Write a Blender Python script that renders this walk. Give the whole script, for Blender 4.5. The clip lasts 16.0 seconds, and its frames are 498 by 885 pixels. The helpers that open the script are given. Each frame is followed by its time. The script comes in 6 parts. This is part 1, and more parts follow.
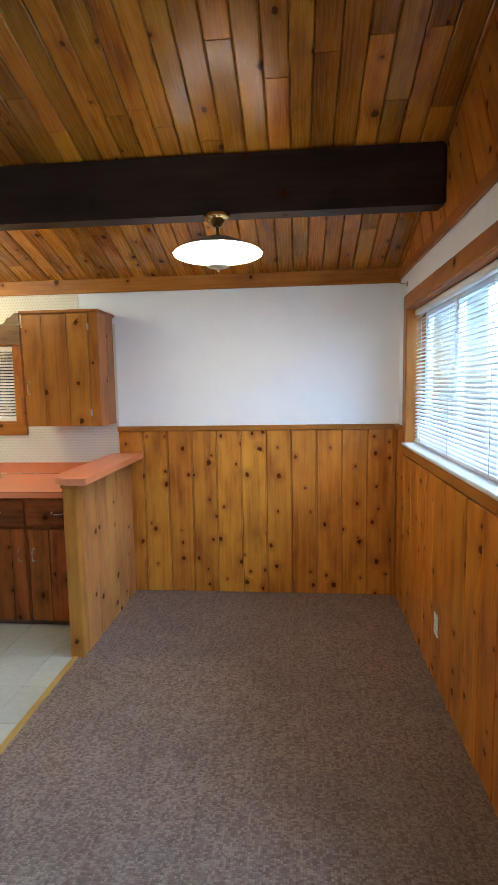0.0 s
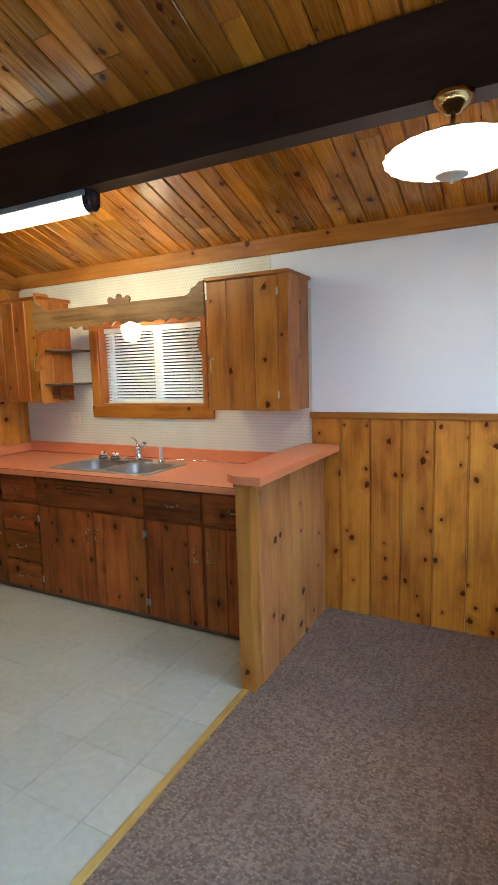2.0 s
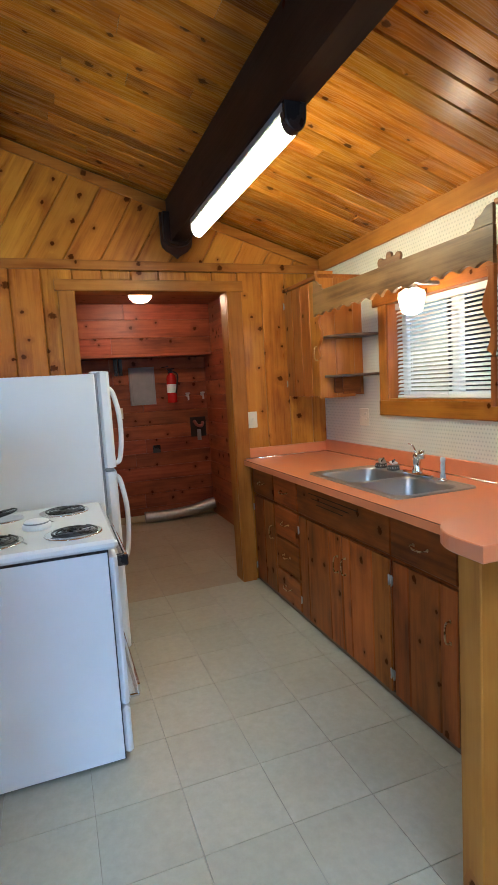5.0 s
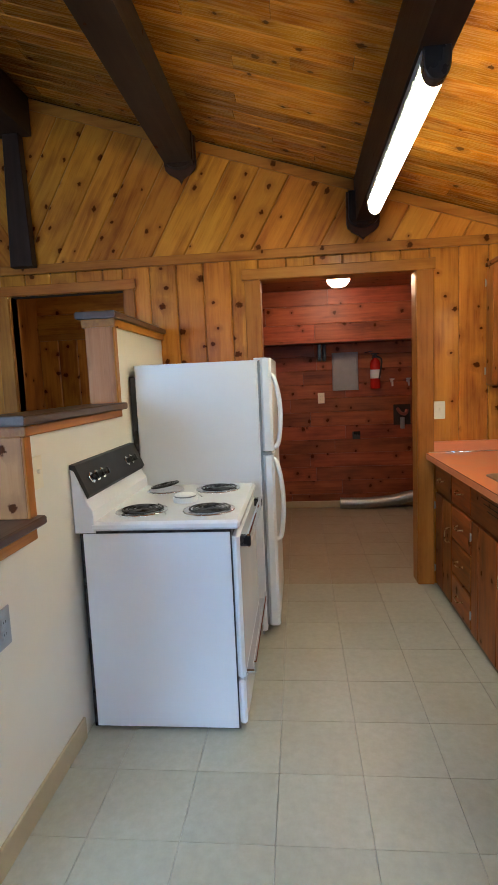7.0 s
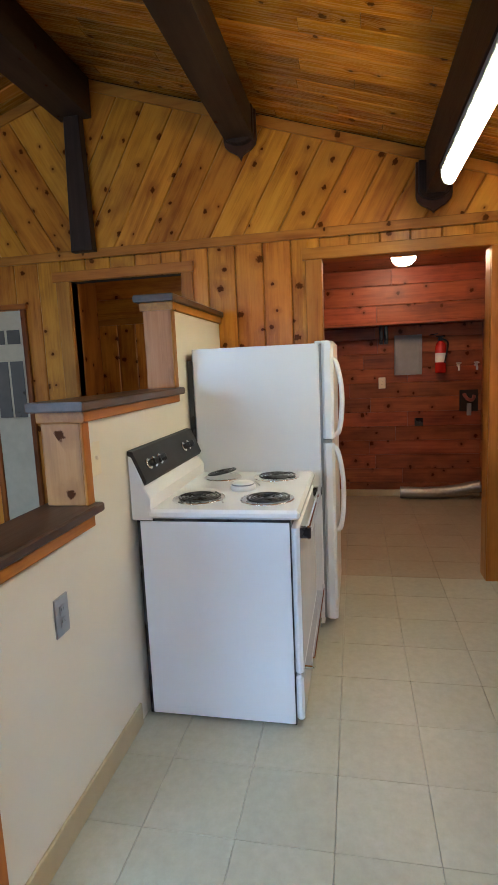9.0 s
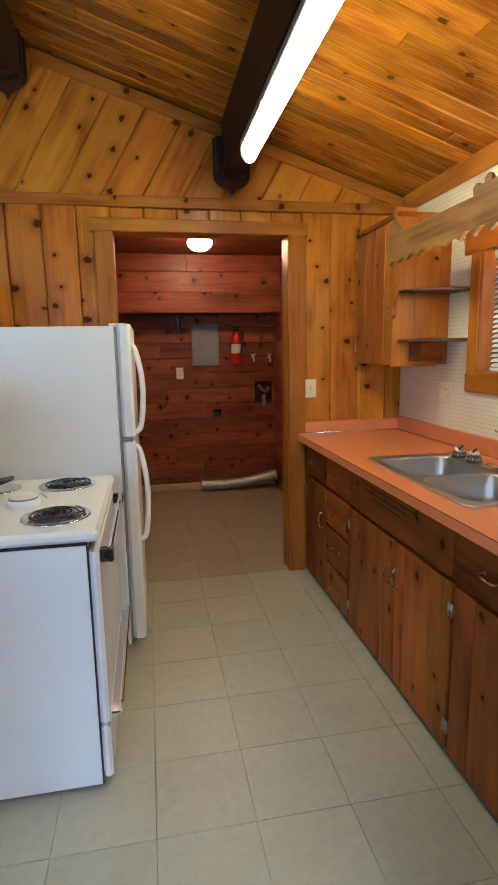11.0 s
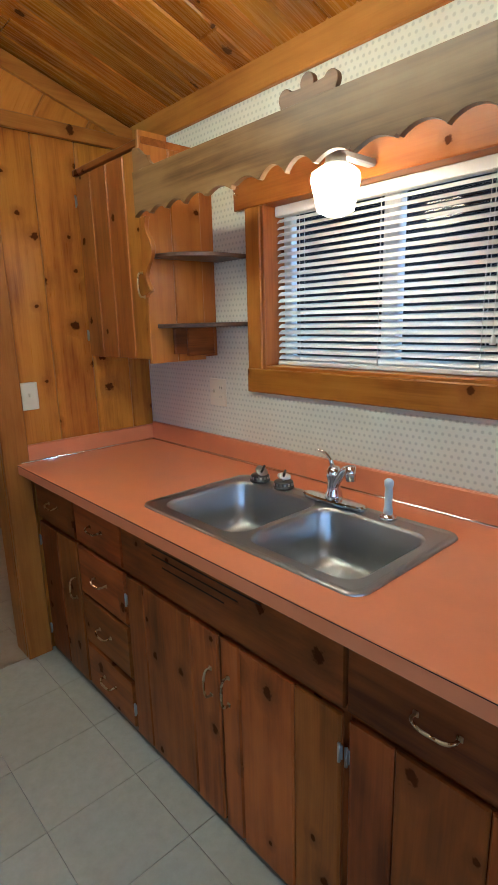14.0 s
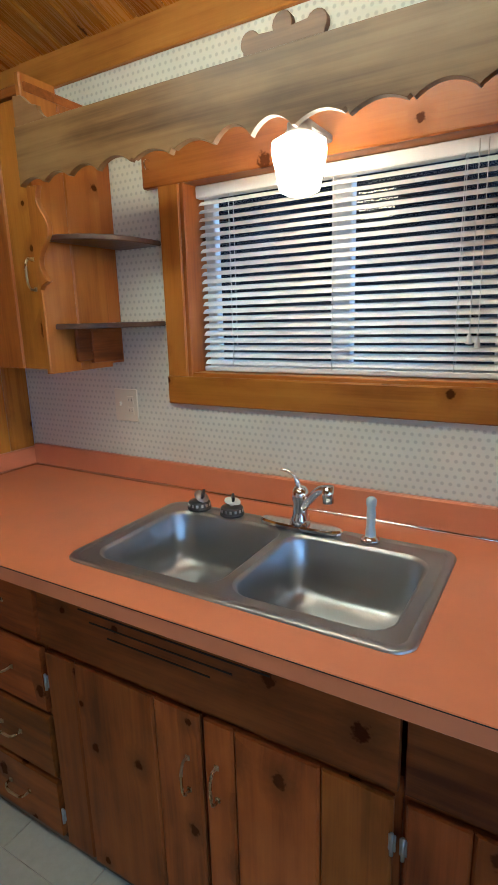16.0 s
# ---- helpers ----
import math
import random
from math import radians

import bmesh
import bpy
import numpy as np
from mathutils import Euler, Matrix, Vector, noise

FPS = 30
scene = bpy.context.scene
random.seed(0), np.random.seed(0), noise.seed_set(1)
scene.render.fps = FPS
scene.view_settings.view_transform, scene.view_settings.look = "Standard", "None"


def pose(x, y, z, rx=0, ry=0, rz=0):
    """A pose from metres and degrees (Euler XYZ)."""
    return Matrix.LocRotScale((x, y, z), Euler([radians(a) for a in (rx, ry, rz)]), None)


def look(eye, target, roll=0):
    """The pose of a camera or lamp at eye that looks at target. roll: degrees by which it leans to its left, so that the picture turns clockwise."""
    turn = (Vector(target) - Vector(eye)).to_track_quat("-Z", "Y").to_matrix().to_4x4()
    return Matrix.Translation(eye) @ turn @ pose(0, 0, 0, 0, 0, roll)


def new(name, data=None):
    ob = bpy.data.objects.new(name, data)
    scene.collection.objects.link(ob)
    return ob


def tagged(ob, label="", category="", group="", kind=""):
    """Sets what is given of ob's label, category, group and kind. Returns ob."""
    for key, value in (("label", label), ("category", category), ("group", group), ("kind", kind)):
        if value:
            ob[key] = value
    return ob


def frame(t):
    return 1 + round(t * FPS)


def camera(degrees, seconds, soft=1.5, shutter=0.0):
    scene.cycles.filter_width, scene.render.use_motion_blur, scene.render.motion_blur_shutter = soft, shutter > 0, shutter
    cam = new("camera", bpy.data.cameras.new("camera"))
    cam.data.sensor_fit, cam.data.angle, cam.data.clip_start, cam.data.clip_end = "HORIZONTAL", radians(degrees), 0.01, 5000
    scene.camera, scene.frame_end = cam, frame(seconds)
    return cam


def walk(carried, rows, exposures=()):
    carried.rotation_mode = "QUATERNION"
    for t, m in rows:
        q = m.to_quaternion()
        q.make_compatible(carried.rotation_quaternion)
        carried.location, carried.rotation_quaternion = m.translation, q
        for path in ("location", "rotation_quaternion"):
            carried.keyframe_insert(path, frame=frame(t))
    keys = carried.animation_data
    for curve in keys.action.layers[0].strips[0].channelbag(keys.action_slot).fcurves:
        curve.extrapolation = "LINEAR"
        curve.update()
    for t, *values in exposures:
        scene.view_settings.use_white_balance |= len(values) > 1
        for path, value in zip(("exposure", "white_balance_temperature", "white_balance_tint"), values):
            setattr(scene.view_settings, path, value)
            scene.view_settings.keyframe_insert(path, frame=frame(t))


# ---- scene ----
cam = camera(50.3, 16.0, soft=1.1)
PATH = [
    (0, (0.489, 0.676, 1.559), (0.307, 2.656, 1.343), -1.0),
    (0.5, (0.511, 0.804, 1.536), (0.14, 2.757, 1.32), -1.0),
    (1, (0.475, 0.982, 1.531), (-0.028, 2.9, 1.273), -1.0),
    (1.5, (0.397, 1.192, 1.543), (-0.273, 3.057, 1.273), -1.1),
    (2, (0.35, 1.419, 1.519), (-0.575, 3.173, 1.258), -1.6),
    (2.5, (0.354, 1.647, 1.514), (-0.834, 3.235, 1.256), -0.5),
    (3, (0.331, 1.844, 1.493), (-1.075, 3.239, 1.216), -1.5),
    (3.5, (0.29, 2.073, 1.472), (-1.293, 3.265, 1.204), -1.6),
    (3.7, (0.287, 2.136, 1.476), (-1.36, 3.24, 1.216), -1.8),
    (5.8, (0.185, 2.842, 1.430), (-1.781, 3.164, 1.226), -3.0),
    (6, (0.185, 2.899, 1.444), (-1.797, 3.092, 1.239), -2.7),
    (6.5, (0.218, 2.993, 1.434), (-1.770, 2.953, 1.223), -2.7),
    (7, (0.224, 3.009, 1.437), (-1.752, 2.816, 1.208), -2.5),
    (7.5, (0.210, 3.004, 1.442), (-1.738, 2.644, 1.198), -2.9),
    (8, (0.210, 2.983, 1.442), (-1.709, 2.500, 1.190), -3.1),
    (8.2, (0.208, 2.980, 1.438), (-1.702, 2.465, 1.183), -3.0),
    (10.3, (-0.055, 2.951, 1.441), (-2.032, 2.999, 1.139), -1.4),
    (10.5, (-0.078, 2.945, 1.424), (-2.053, 3.061, 1.127), -1.4),
    (11, (-0.182, 2.933, 1.429), (-2.119, 3.294, 1.09), -1.0),
    (11.5, (-0.34, 2.957, 1.464), (-2.214, 3.553, 1.1), -0.3),
    (12, (-0.464, 2.964, 1.457), (-2.262, 3.766, 1.106), 0.5),
    (12.5, (-0.641, 2.954, 1.472), (-2.327, 3.961, 1.093), -0.4),
    (13, (-0.798, 2.938, 1.464), (-2.387, 4.088, 1.072), -1.6),
    (13.5, (-0.937, 3.012, 1.469), (-2.418, 4.281, 1.027), -1.6),
    (14, (-1.099, 3.108, 1.484), (-2.543, 4.416, 1.034), -1.6),
    (14.5, (-1.21, 3.156, 1.486), (-2.596, 4.528, 1.043), -0.8),
    (15, (-1.372, 3.135, 1.492), (-2.541, 4.69, 1.028), -2.2),
    (15.5, (-1.459, 3.113, 1.493), (-2.46, 4.775, 1.009), -1.8),
    (16, (-1.519, 3.124, 1.482), (-2.51, 4.8, 1.023), -1.6),
]
EXPOSURES = [(0.0, 0.50, 5850, 10), (2.0, 0.42, 5600, 10), (3.7, 0.33, 5400, 10), (7.0, 0.34, 5900, 11), (9.0, 0.38, 6050, 11), (10.4, 0.38, 6200, 11), (11.3, 0.20, 6350, 12), (13.3, 0.07, 5150, 9), (16.0, -0.06, 4980, 8)]
walk(cam, [(t, look(eye, target, roll)) for t, eye, target, roll in PATH], EXPOSURES)

# ---- world and light ----
world = bpy.data.worlds.new("world")
scene.world = world
world.use_nodes = True
wn = world.node_tree
sky = wn.nodes.new("ShaderNodeTexSky")
sky.sky_type = "NISHITA"
sky.sun_disc = False
sky.sun_elevation = radians(28)
sky.sun_rotation = radians(200)
wn.nodes["Background"].inputs[1].default_value = 0.1
wn.links.new(sky.outputs[0], wn.nodes["Background"].inputs[0])
# the last two power fill lamps in made-up, unseen windows
TUBE, PENDANT, SINKLAMP, LAUNDRYLAMP, DAYEAST, DAYNORTH, FILLSOUTH, FILLEAST = 37.0, 23.0, 36.0, 85.0, 22.0, 0.22, 9.0, 56.0

# ---- plan, in metres ----
XW, XE, YN, YS = -3.40, 1.21, 4.542, -2.187     # inner faces of the outer walls
YR, ZN, SLOPE = 1.16, 2.329, 0.32                # ridge line, ceiling height at the long walls, pitch


def ceil_z(y):
    return ZN + SLOPE * (YN - y if y > YR else y - YS)


# ---- materials ----
def nodes_of(name):
    m = bpy.data.materials.new(name)
    m.use_nodes = True
    return m, m.node_tree.nodes, m.node_tree.links, m.node_tree.nodes["Principled BSDF"]


def ramp(n, l, src, stops, interp="LINEAR"):
    r = n.new("ShaderNodeValToRGB")
    r.color_ramp.interpolation = interp
    el = r.color_ramp.elements
    while len(el) > 1:
        el.remove(el[-1])
    el[0].position, el[0].color = stops[0][0], (*stops[0][1], 1)
    for p, c in stops[1:]:
        e = el.new(p)
        e.color = (*c, 1)
    l.new(src, r.inputs[0])
    return r.outputs[0]


def maths(n, l, op, a, b=None, c=None, clamp=False):
    m = n.new("ShaderNodeMath")
    m.operation, m.use_clamp = op, clamp
    for k, v in enumerate((a, b, c)):
        if v is None:
            continue
        if isinstance(v, (int, float)):
            m.inputs[k].default_value = v
        else:
            l.new(v, m.inputs[k])
    return m.outputs[0]


def mixed(n, l, fac, a, b, mode="MIX"):
    m = n.new("ShaderNodeMix")
    m.data_type, m.blend_type = "RGBA", mode
    for k, v in ((0, fac), (6, a), (7, b)):
        if isinstance(v, (int, float)):
            m.inputs[k].default_value = v
        elif isinstance(v, tuple):
            m.inputs[k].default_value = (*v, 1)
        else:
            l.new(v, m.inputs[k])
    return m.outputs[2]


def bumped(n, l, bsdf, height, strength=0.3, dist=0.002):
    b = n.new("ShaderNodeBump")
    b.inputs["Strength"].default_value, b.inputs["Distance"].default_value = strength, dist
    l.new(height, b.inputs["Height"])
    l.new(b.outputs[0], bsdf.inputs["Normal"])


def noise_tex(n, l, vec, scale, detail=4.0, rough=0.55, distort=0.0):
    t = n.new("ShaderNodeTexNoise")
    t.inputs["Scale"].default_value, t.inputs["Detail"].default_value = scale, detail
    t.inputs["Roughness"].default_value, t.inputs["Distortion"].default_value = rough, distort
    if vec is not None:
        l.new(vec, t.inputs["Vector"])
    return t.outputs[0]


def scaled(n, l, vec, sx, sy, sz):
    m = n.new("ShaderNodeMapping")
    m.inputs["Scale"].default_value = (sx, sy, sz)
    l.new(vec, m.inputs["Vector"])
    return m.outputs[0]


def wood(name, pale, mid, dark, knot=(0.060, 0.015, 0.005), knots=0.5, gloss=0.38, spread=0.35, dirt=0.0, spec=0.3, streak=0.15, ring=0.27):
    """Knotty softwood; the mesh's own "grain" vector runs along z of the board."""
    m, n, l, bsdf = nodes_of(name)
    at = n.new("ShaderNodeAttribute")
    at.attribute_name = "grain"
    oi, ge = n.new("ShaderNodeObjectInfo"), n.new("ShaderNodeNewGeometry")
    rnd = maths(n, l, "FRACT", maths(n, l, "ADD", maths(n, l, "MULTIPLY", oi.outputs["Random"], 7.31), maths(n, l, "MULTIPLY", ge.outputs["Random Per Island"], 5.17)))
    off = n.new("ShaderNodeCombineXYZ")
    l.new(maths(n, l, "MULTIPLY", rnd, 3.7), off.inputs[0])
    l.new(maths(n, l, "MULTIPLY", rnd, 1.9), off.inputs[1])
    l.new(maths(n, l, "MULTIPLY", rnd, 43.0), off.inputs[2])
    add = n.new("ShaderNodeVectorMath")
    l.new(at.outputs["Vector"], add.inputs[0])
    l.new(off.outputs[0], add.inputs[1])
    v = add.outputs[0]
    # knots: sparse cells in the plane of the board
    sep = n.new("ShaderNodeSeparateXYZ")
    l.new(v, sep.inputs[0])
    flat = n.new("ShaderNodeCombineXYZ")
    l.new(maths(n, l, "ADD", sep.outputs[0], maths(n, l, "MULTIPLY", sep.outputs[1], 0.7)), flat.inputs[0])
    l.new(maths(n, l, "MULTIPLY", sep.outputs[2], 0.80), flat.inputs[1])
    vo = n.new("ShaderNodeTexVoronoi")
    vo.voronoi_dimensions = "2D"
    vo.inputs["Scale"].default_value, vo.inputs["Randomness"].default_value = 7.5, 1.0
    l.new(flat.outputs[0], vo.inputs["Vector"])
    cs = n.new("ShaderNodeSeparateColor")
    l.new(vo.outputs["Color"], cs.inputs[0])
    some = maths(n, l, "LESS_THAN", cs.outputs[0], knots)
    size = maths(n, l, "MULTIPLY_ADD", maths(n, l, "POWER", cs.outputs[1], 1.5), 0.17, 0.09)
    rel = maths(n, l, "DIVIDE", vo.outputs["Distance"], size)
    wob = maths(n, l, "ADD", rel, maths(n, l, "MULTIPLY", noise_tex(n, l, v, 75.0, 3.0), 0.85))
    core = maths(n, l, "MULTIPLY", some, ramp(n, l, wob, [(0.80, (1, 1, 1)), (1.0, (0, 0, 0))]))
    halo = maths(n, l, "MULTIPLY", some, ramp(n, l, maths(n, l, "MULTIPLY", wob, 0.4), [(0.3, (1, 1, 1)), (0.95, (0, 0, 0))]))
    # grain that bends round the knots
    bend = n.new("ShaderNodeVectorMath")
    cx = n.new("ShaderNodeCombineXYZ")
    l.new(maths(n, l, "MULTIPLY", halo, 0.012), cx.inputs[0])
    l.new(v, bend.inputs[0])
    l.new(cx.outputs[0], bend.inputs[1])
    g = bend.outputs[0]
    warp = n.new("ShaderNodeVectorMath")
    warp.operation = "MULTIPLY_ADD"
    drift = n.new("ShaderNodeTexNoise")
    drift.inputs["Scale"].default_value, drift.inputs["Detail"].default_value = 3.2, 2.0
    l.new(scaled(n, l, v, 1.0, 1.0, 0.35), drift.inputs["Vector"])
    l.new(drift.outputs["Color"], warp.inputs[0])
    warp.inputs[1].default_value = (0.055, 0.02, 0.0)
    l.new(g, warp.inputs[2])
    w = warp.outputs[0]
    fine = noise_tex(n, l, scaled(n, l, w, 1.0, 1.0, 0.022), 190.0, 3.0, 0.6)
    rings = noise_tex(n, l, scaled(n, l, w, 1.0, 1.0, 0.030), 46.0, 2.0, 0.5)
    broad = noise_tex(n, l, scaled(n, l, v, 1.0, 1.0, 0.30), 8.0, 4.0, 0.55)
    tone = maths(n, l, "ADD", maths(n, l, "MULTIPLY", rings, ring), maths(n, l, "ADD", maths(n, l, "MULTIPLY", fine, streak), maths(n, l, "MULTIPLY", broad, 0.66)))
    col = ramp(n, l, tone, [(0.38 * (ring + streak + 0.66) / 1.08, dark), (0.56 * (ring + streak + 0.66) / 1.08, mid), (0.80 * (ring + streak + 0.66) / 1.08, pale)])
    # board to board change of tone
    hs = n.new("ShaderNodeHueSaturation")
    l.new(maths(n, l, "MULTIPLY_ADD", rnd, spread, 1.0 - spread * 0.55), hs.inputs["Value"])
    l.new(maths(n, l, "MULTIPLY_ADD", maths(n, l, "FRACT", maths(n, l, "MULTIPLY", rnd, 17.3)), 0.012, 0.493), hs.inputs["Hue"])
    l.new(col, hs.inputs["Color"])
    col = mixed(n, l, maths(n, l, "MULTIPLY", halo, 0.72), hs.outputs[0], dark)
    col = mixed(n, l, maths(n, l, "MULTIPLY", core, 0.92), col, knot)
    if dirt:
        tc = n.new("ShaderNodeTexCoord")
        col = mixed(n, l, maths(n, l, "MULTIPLY", ramp(n, l, noise_tex(n, l, tc.outputs["Object"], 5.0, 5.0), [(0.5, (0, 0, 0)), (0.75, (1, 1, 1))]), dirt), col, (0.03, 0.015, 0.008))
    l.new(col, bsdf.inputs["Base Color"])
    l.new(maths(n, l, "MULTIPLY_ADD", fine, 0.22, gloss - 0.1), bsdf.inputs["Roughness"])
    l.new(maths(n, l, "MULTIPLY_ADD", core, -0.9 * spec, spec), bsdf.inputs["Specular IOR Level"])
    bumped(n, l, bsdf, maths(n, l, "ADD", fine, maths(n, l, "MULTIPLY", rings, 0.8)), 0.14, 0.0010)
    return m


def plain(name, col, rough=0.5, metal=0.0, vary=0.06, scale=14.0, bump=0.08, bscale=120.0, coat=0.0):
    m, n, l, bsdf = nodes_of(name)
    tc = n.new("ShaderNodeTexCoord")
    big = noise_tex(n, l, tc.outputs["Object"], scale, 5.0)
    small = noise_tex(n, l, tc.outputs["Object"], bscale, 3.0)
    lo, hi = tuple(c * (1 - vary) for c in col), tuple(min(1, c * (1 + vary)) for c in col)
    l.new(ramp(n, l, big, [(0.3, lo), (0.7, hi)]), bsdf.inputs["Base Color"])
    l.new(maths(n, l, "MULTIPLY_ADD", big, 0.16, rough - 0.08), bsdf.inputs["Roughness"])
    bsdf.inputs["Metallic"].default_value = metal
    bsdf.inputs["Coat Weight"].default_value = coat
    if bump:
        bumped(n, l, bsdf, small, bump, 0.001)
    return m


def glowing(name, col, strength):
    m, n, l, bsdf = nodes_of(name)
    bsdf.inputs["Base Color"].default_value = (0.8, 0.8, 0.78, 1)
    bsdf.inputs["Emission Color"].default_value = (*col, 1)
    bsdf.inputs["Emission Strength"].default_value = strength
    return m


PINE = wood("varnished_pine", (0.68, 0.296, 0.040), (0.53, 0.198, 0.021), (0.28, 0.080, 0.009), knot=(0.070, 0.016, 0.005), knots=0.60, gloss=0.30, spread=0.30, spec=0.28)
PINE_PALE = wood("pale_pine", (0.58, 0.272, 0.086), (0.47, 0.196, 0.054), (0.31, 0.115, 0.030), knots=0.50, gloss=0.45, spread=0.15, spec=0.3)
PINE_ROOF = wood("amber_roof_pine", (0.54, 0.232, 0.022), (0.41, 0.156, 0.012), (0.21, 0.064, 0.006), knot=(0.050, 0.013, 0.005), knots=0.30, gloss=0.26, spread=0.70, spec=0.40, streak=0.08, ring=0.14)
PINE_TRIM = wood("pine_trim", (0.50, 0.212, 0.036), (0.39, 0.146, 0.021), (0.25, 0.080, 0.011), knots=0.14, gloss=0.38, spread=0.2, spec=0.22)
CABINET = wood("brown_stained_pine", (0.44, 0.134, 0.022), (0.29, 0.078, 0.012), (0.115, 0.027, 0.004), knots=0.44, gloss=0.42, spread=0.60, dirt=0.12, spec=0.2)
CAB_UPPER = wood("honey_pine", (0.45, 0.176, 0.025), (0.36, 0.124, 0.014), (0.22, 0.065, 0.007), knots=0.32, gloss=0.33, spread=0.18, spec=0.3)
CEDAR = wood("red_cedar", (0.40, 0.118, 0.042), (0.28, 0.072, 0.025), (0.14, 0.032, 0.012), knots=0.52, gloss=0.40, spread=0.55)
VALANCE = wood("worn_valance_pine", (0.31, 0.175, 0.072), (0.215, 0.110, 0.040), (0.095, 0.040, 0.012), knots=0.0, gloss=0.36, spread=0.1)
CAPWOOD = wood("dark_ledge_wood", (0.135, 0.075, 0.046), (0.092, 0.048, 0.029), (0.048, 0.024, 0.014), knots=0.06, gloss=0.36, spread=0.1, spec=0.3)
BEAM = wood("black_brown_beam", (0.052, 0.031, 0.021), (0.034, 0.0195, 0.013), (0.018, 0.010, 0.007), knots=0.15, gloss=0.5, spread=0.1, spec=0.18)
BRACKET = wood("red_brown_bracket", (0.075, 0.030, 0.017), (0.050, 0.019, 0.011), (0.026, 0.010, 0.006), knots=0.05, gloss=0.5, spread=0.1, spec=0.2)
EDGE = wood("gold_edge_strip", (0.52, 0.32, 0.085), (0.44, 0.255, 0.055), (0.33, 0.165, 0.035), knots=0.02, gloss=0.35, spread=0.1)
WHITE_WALL = plain("white_wall_paint", (0.82, 0.84, 0.85), 0.6, vary=0.02, scale=3.0, bump=0.12, bscale=160.0)
CREAM_WALL = plain("cream_wall_paint", (0.72, 0.68, 0.58), 0.55, vary=0.03, scale=3.0, bump=0.10, bscale=160.0)
BASE_PAINT = plain("tan_baseboard", (0.46, 0.37, 0.22), 0.45, vary=0.06)
LAMINATE = plain("orange_laminate", (0.68, 0.222, 0.090), 0.33, vary=0.05, scale=9.0, bump=0.03, bscale=400.0)
ENAMEL = plain("white_enamel", (0.80, 0.81, 0.82), 0.22, vary=0.02, scale=2.0, bump=0.015, bscale=300.0)
FRIDGE_SKIN = plain("white_pebbled_enamel", (0.78, 0.78, 0.77), 0.32, vary=0.02, scale=2.0, bump=0.10, bscale=420.0)
BLACK = plain("black_enamel", (0.018, 0.018, 0.020), 0.28, vary=0.1, bump=0.03)
RUBBER = plain("black_rubber", (0.012, 0.012, 0.012), 0.7, vary=0.2)
CHROME = plain("chrome", (0.80, 0.81, 0.83), 0.10, metal=1.0, vary=0.03, bump=0.0)
STEEL = plain("brushed_steel", (0.43, 0.435, 0.44), 0.36, metal=1.0, vary=0.04, scale=6.0, bump=0.0)
BRASS = plain("worn_brass_pull", (0.46, 0.34, 0.20), 0.28, metal=1.0, vary=0.15, scale=40.0)
FOIL = plain("aluminium_foil_duct", (0.36, 0.34, 0.31), 0.42, metal=1.0, vary=0.12, scale=30.0, bump=0.2, bscale=90.0)
BLIND = plain("white_blind_slat", (0.71, 0.71, 0.70), 0.42, vary=0.02, bump=0.0)
AGED_PAINT = plain("aged_cream_paint", (0.47, 0.37, 0.25), 0.65, vary=0.06)
DIM_PANE = plain("dim_brown_pane", (0.060, 0.048, 0.038), 0.30, vary=0.15, bump=0.0)
IVORY = plain("ivory_plastic", (0.74, 0.66, 0.49), 0.35, vary=0.03, bump=0.0)
WHITE_PLASTIC = plain("white_plastic", (0.78, 0.78, 0.76), 0.35, vary=0.02, bump=0.0)
GREY_METAL = plain("grey_painted_metal", (0.24, 0.25, 0.26), 0.45, vary=0.08)
RED_PAINT = plain("red_gloss_paint", (0.50, 0.018, 0.012), 0.25, vary=0.06)
VINYL_FRAME = plain("white_sash", (0.72, 0.72, 0.70), 0.4, vary=0.03)
DARK_GAP = plain("dark_recess", (0.012, 0.008, 0.006), 0.8, vary=0.3)
SUBFLOOR = plain("dark_tile_joint", (0.24, 0.21, 0.16), 0.8, vary=0.25, scale=30.0)
TUBE_GLOW = glowing("fluorescent_diffuser", (0.98, 0.92, 0.58), TUBE)
PENDANT_GLOW = glowing("pendant_milk_glass", (1.0, 0.89, 0.72), PENDANT)
SINK_GLOW = glowing("sink_lamp_milk_glass", (1.0, 0.72, 0.40), SINKLAMP)
LAUNDRY_GLOW = glowing("laundry_milk_glass", (1.0, 0.66, 0.40), LAUNDRYLAMP)


def glass_mat():
    m, n, l, bsdf = nodes_of("window_glass")
    bsdf.inputs["Base Color"].default_value = (0.96, 0.98, 0.98, 1)
    bsdf.inputs["Transmission Weight"].default_value = 1.0
    bsdf.inputs["Roughness"].default_value = 0.02
    bsdf.inputs["IOR"].default_value = 1.45
    return m


GLASS = glass_mat()


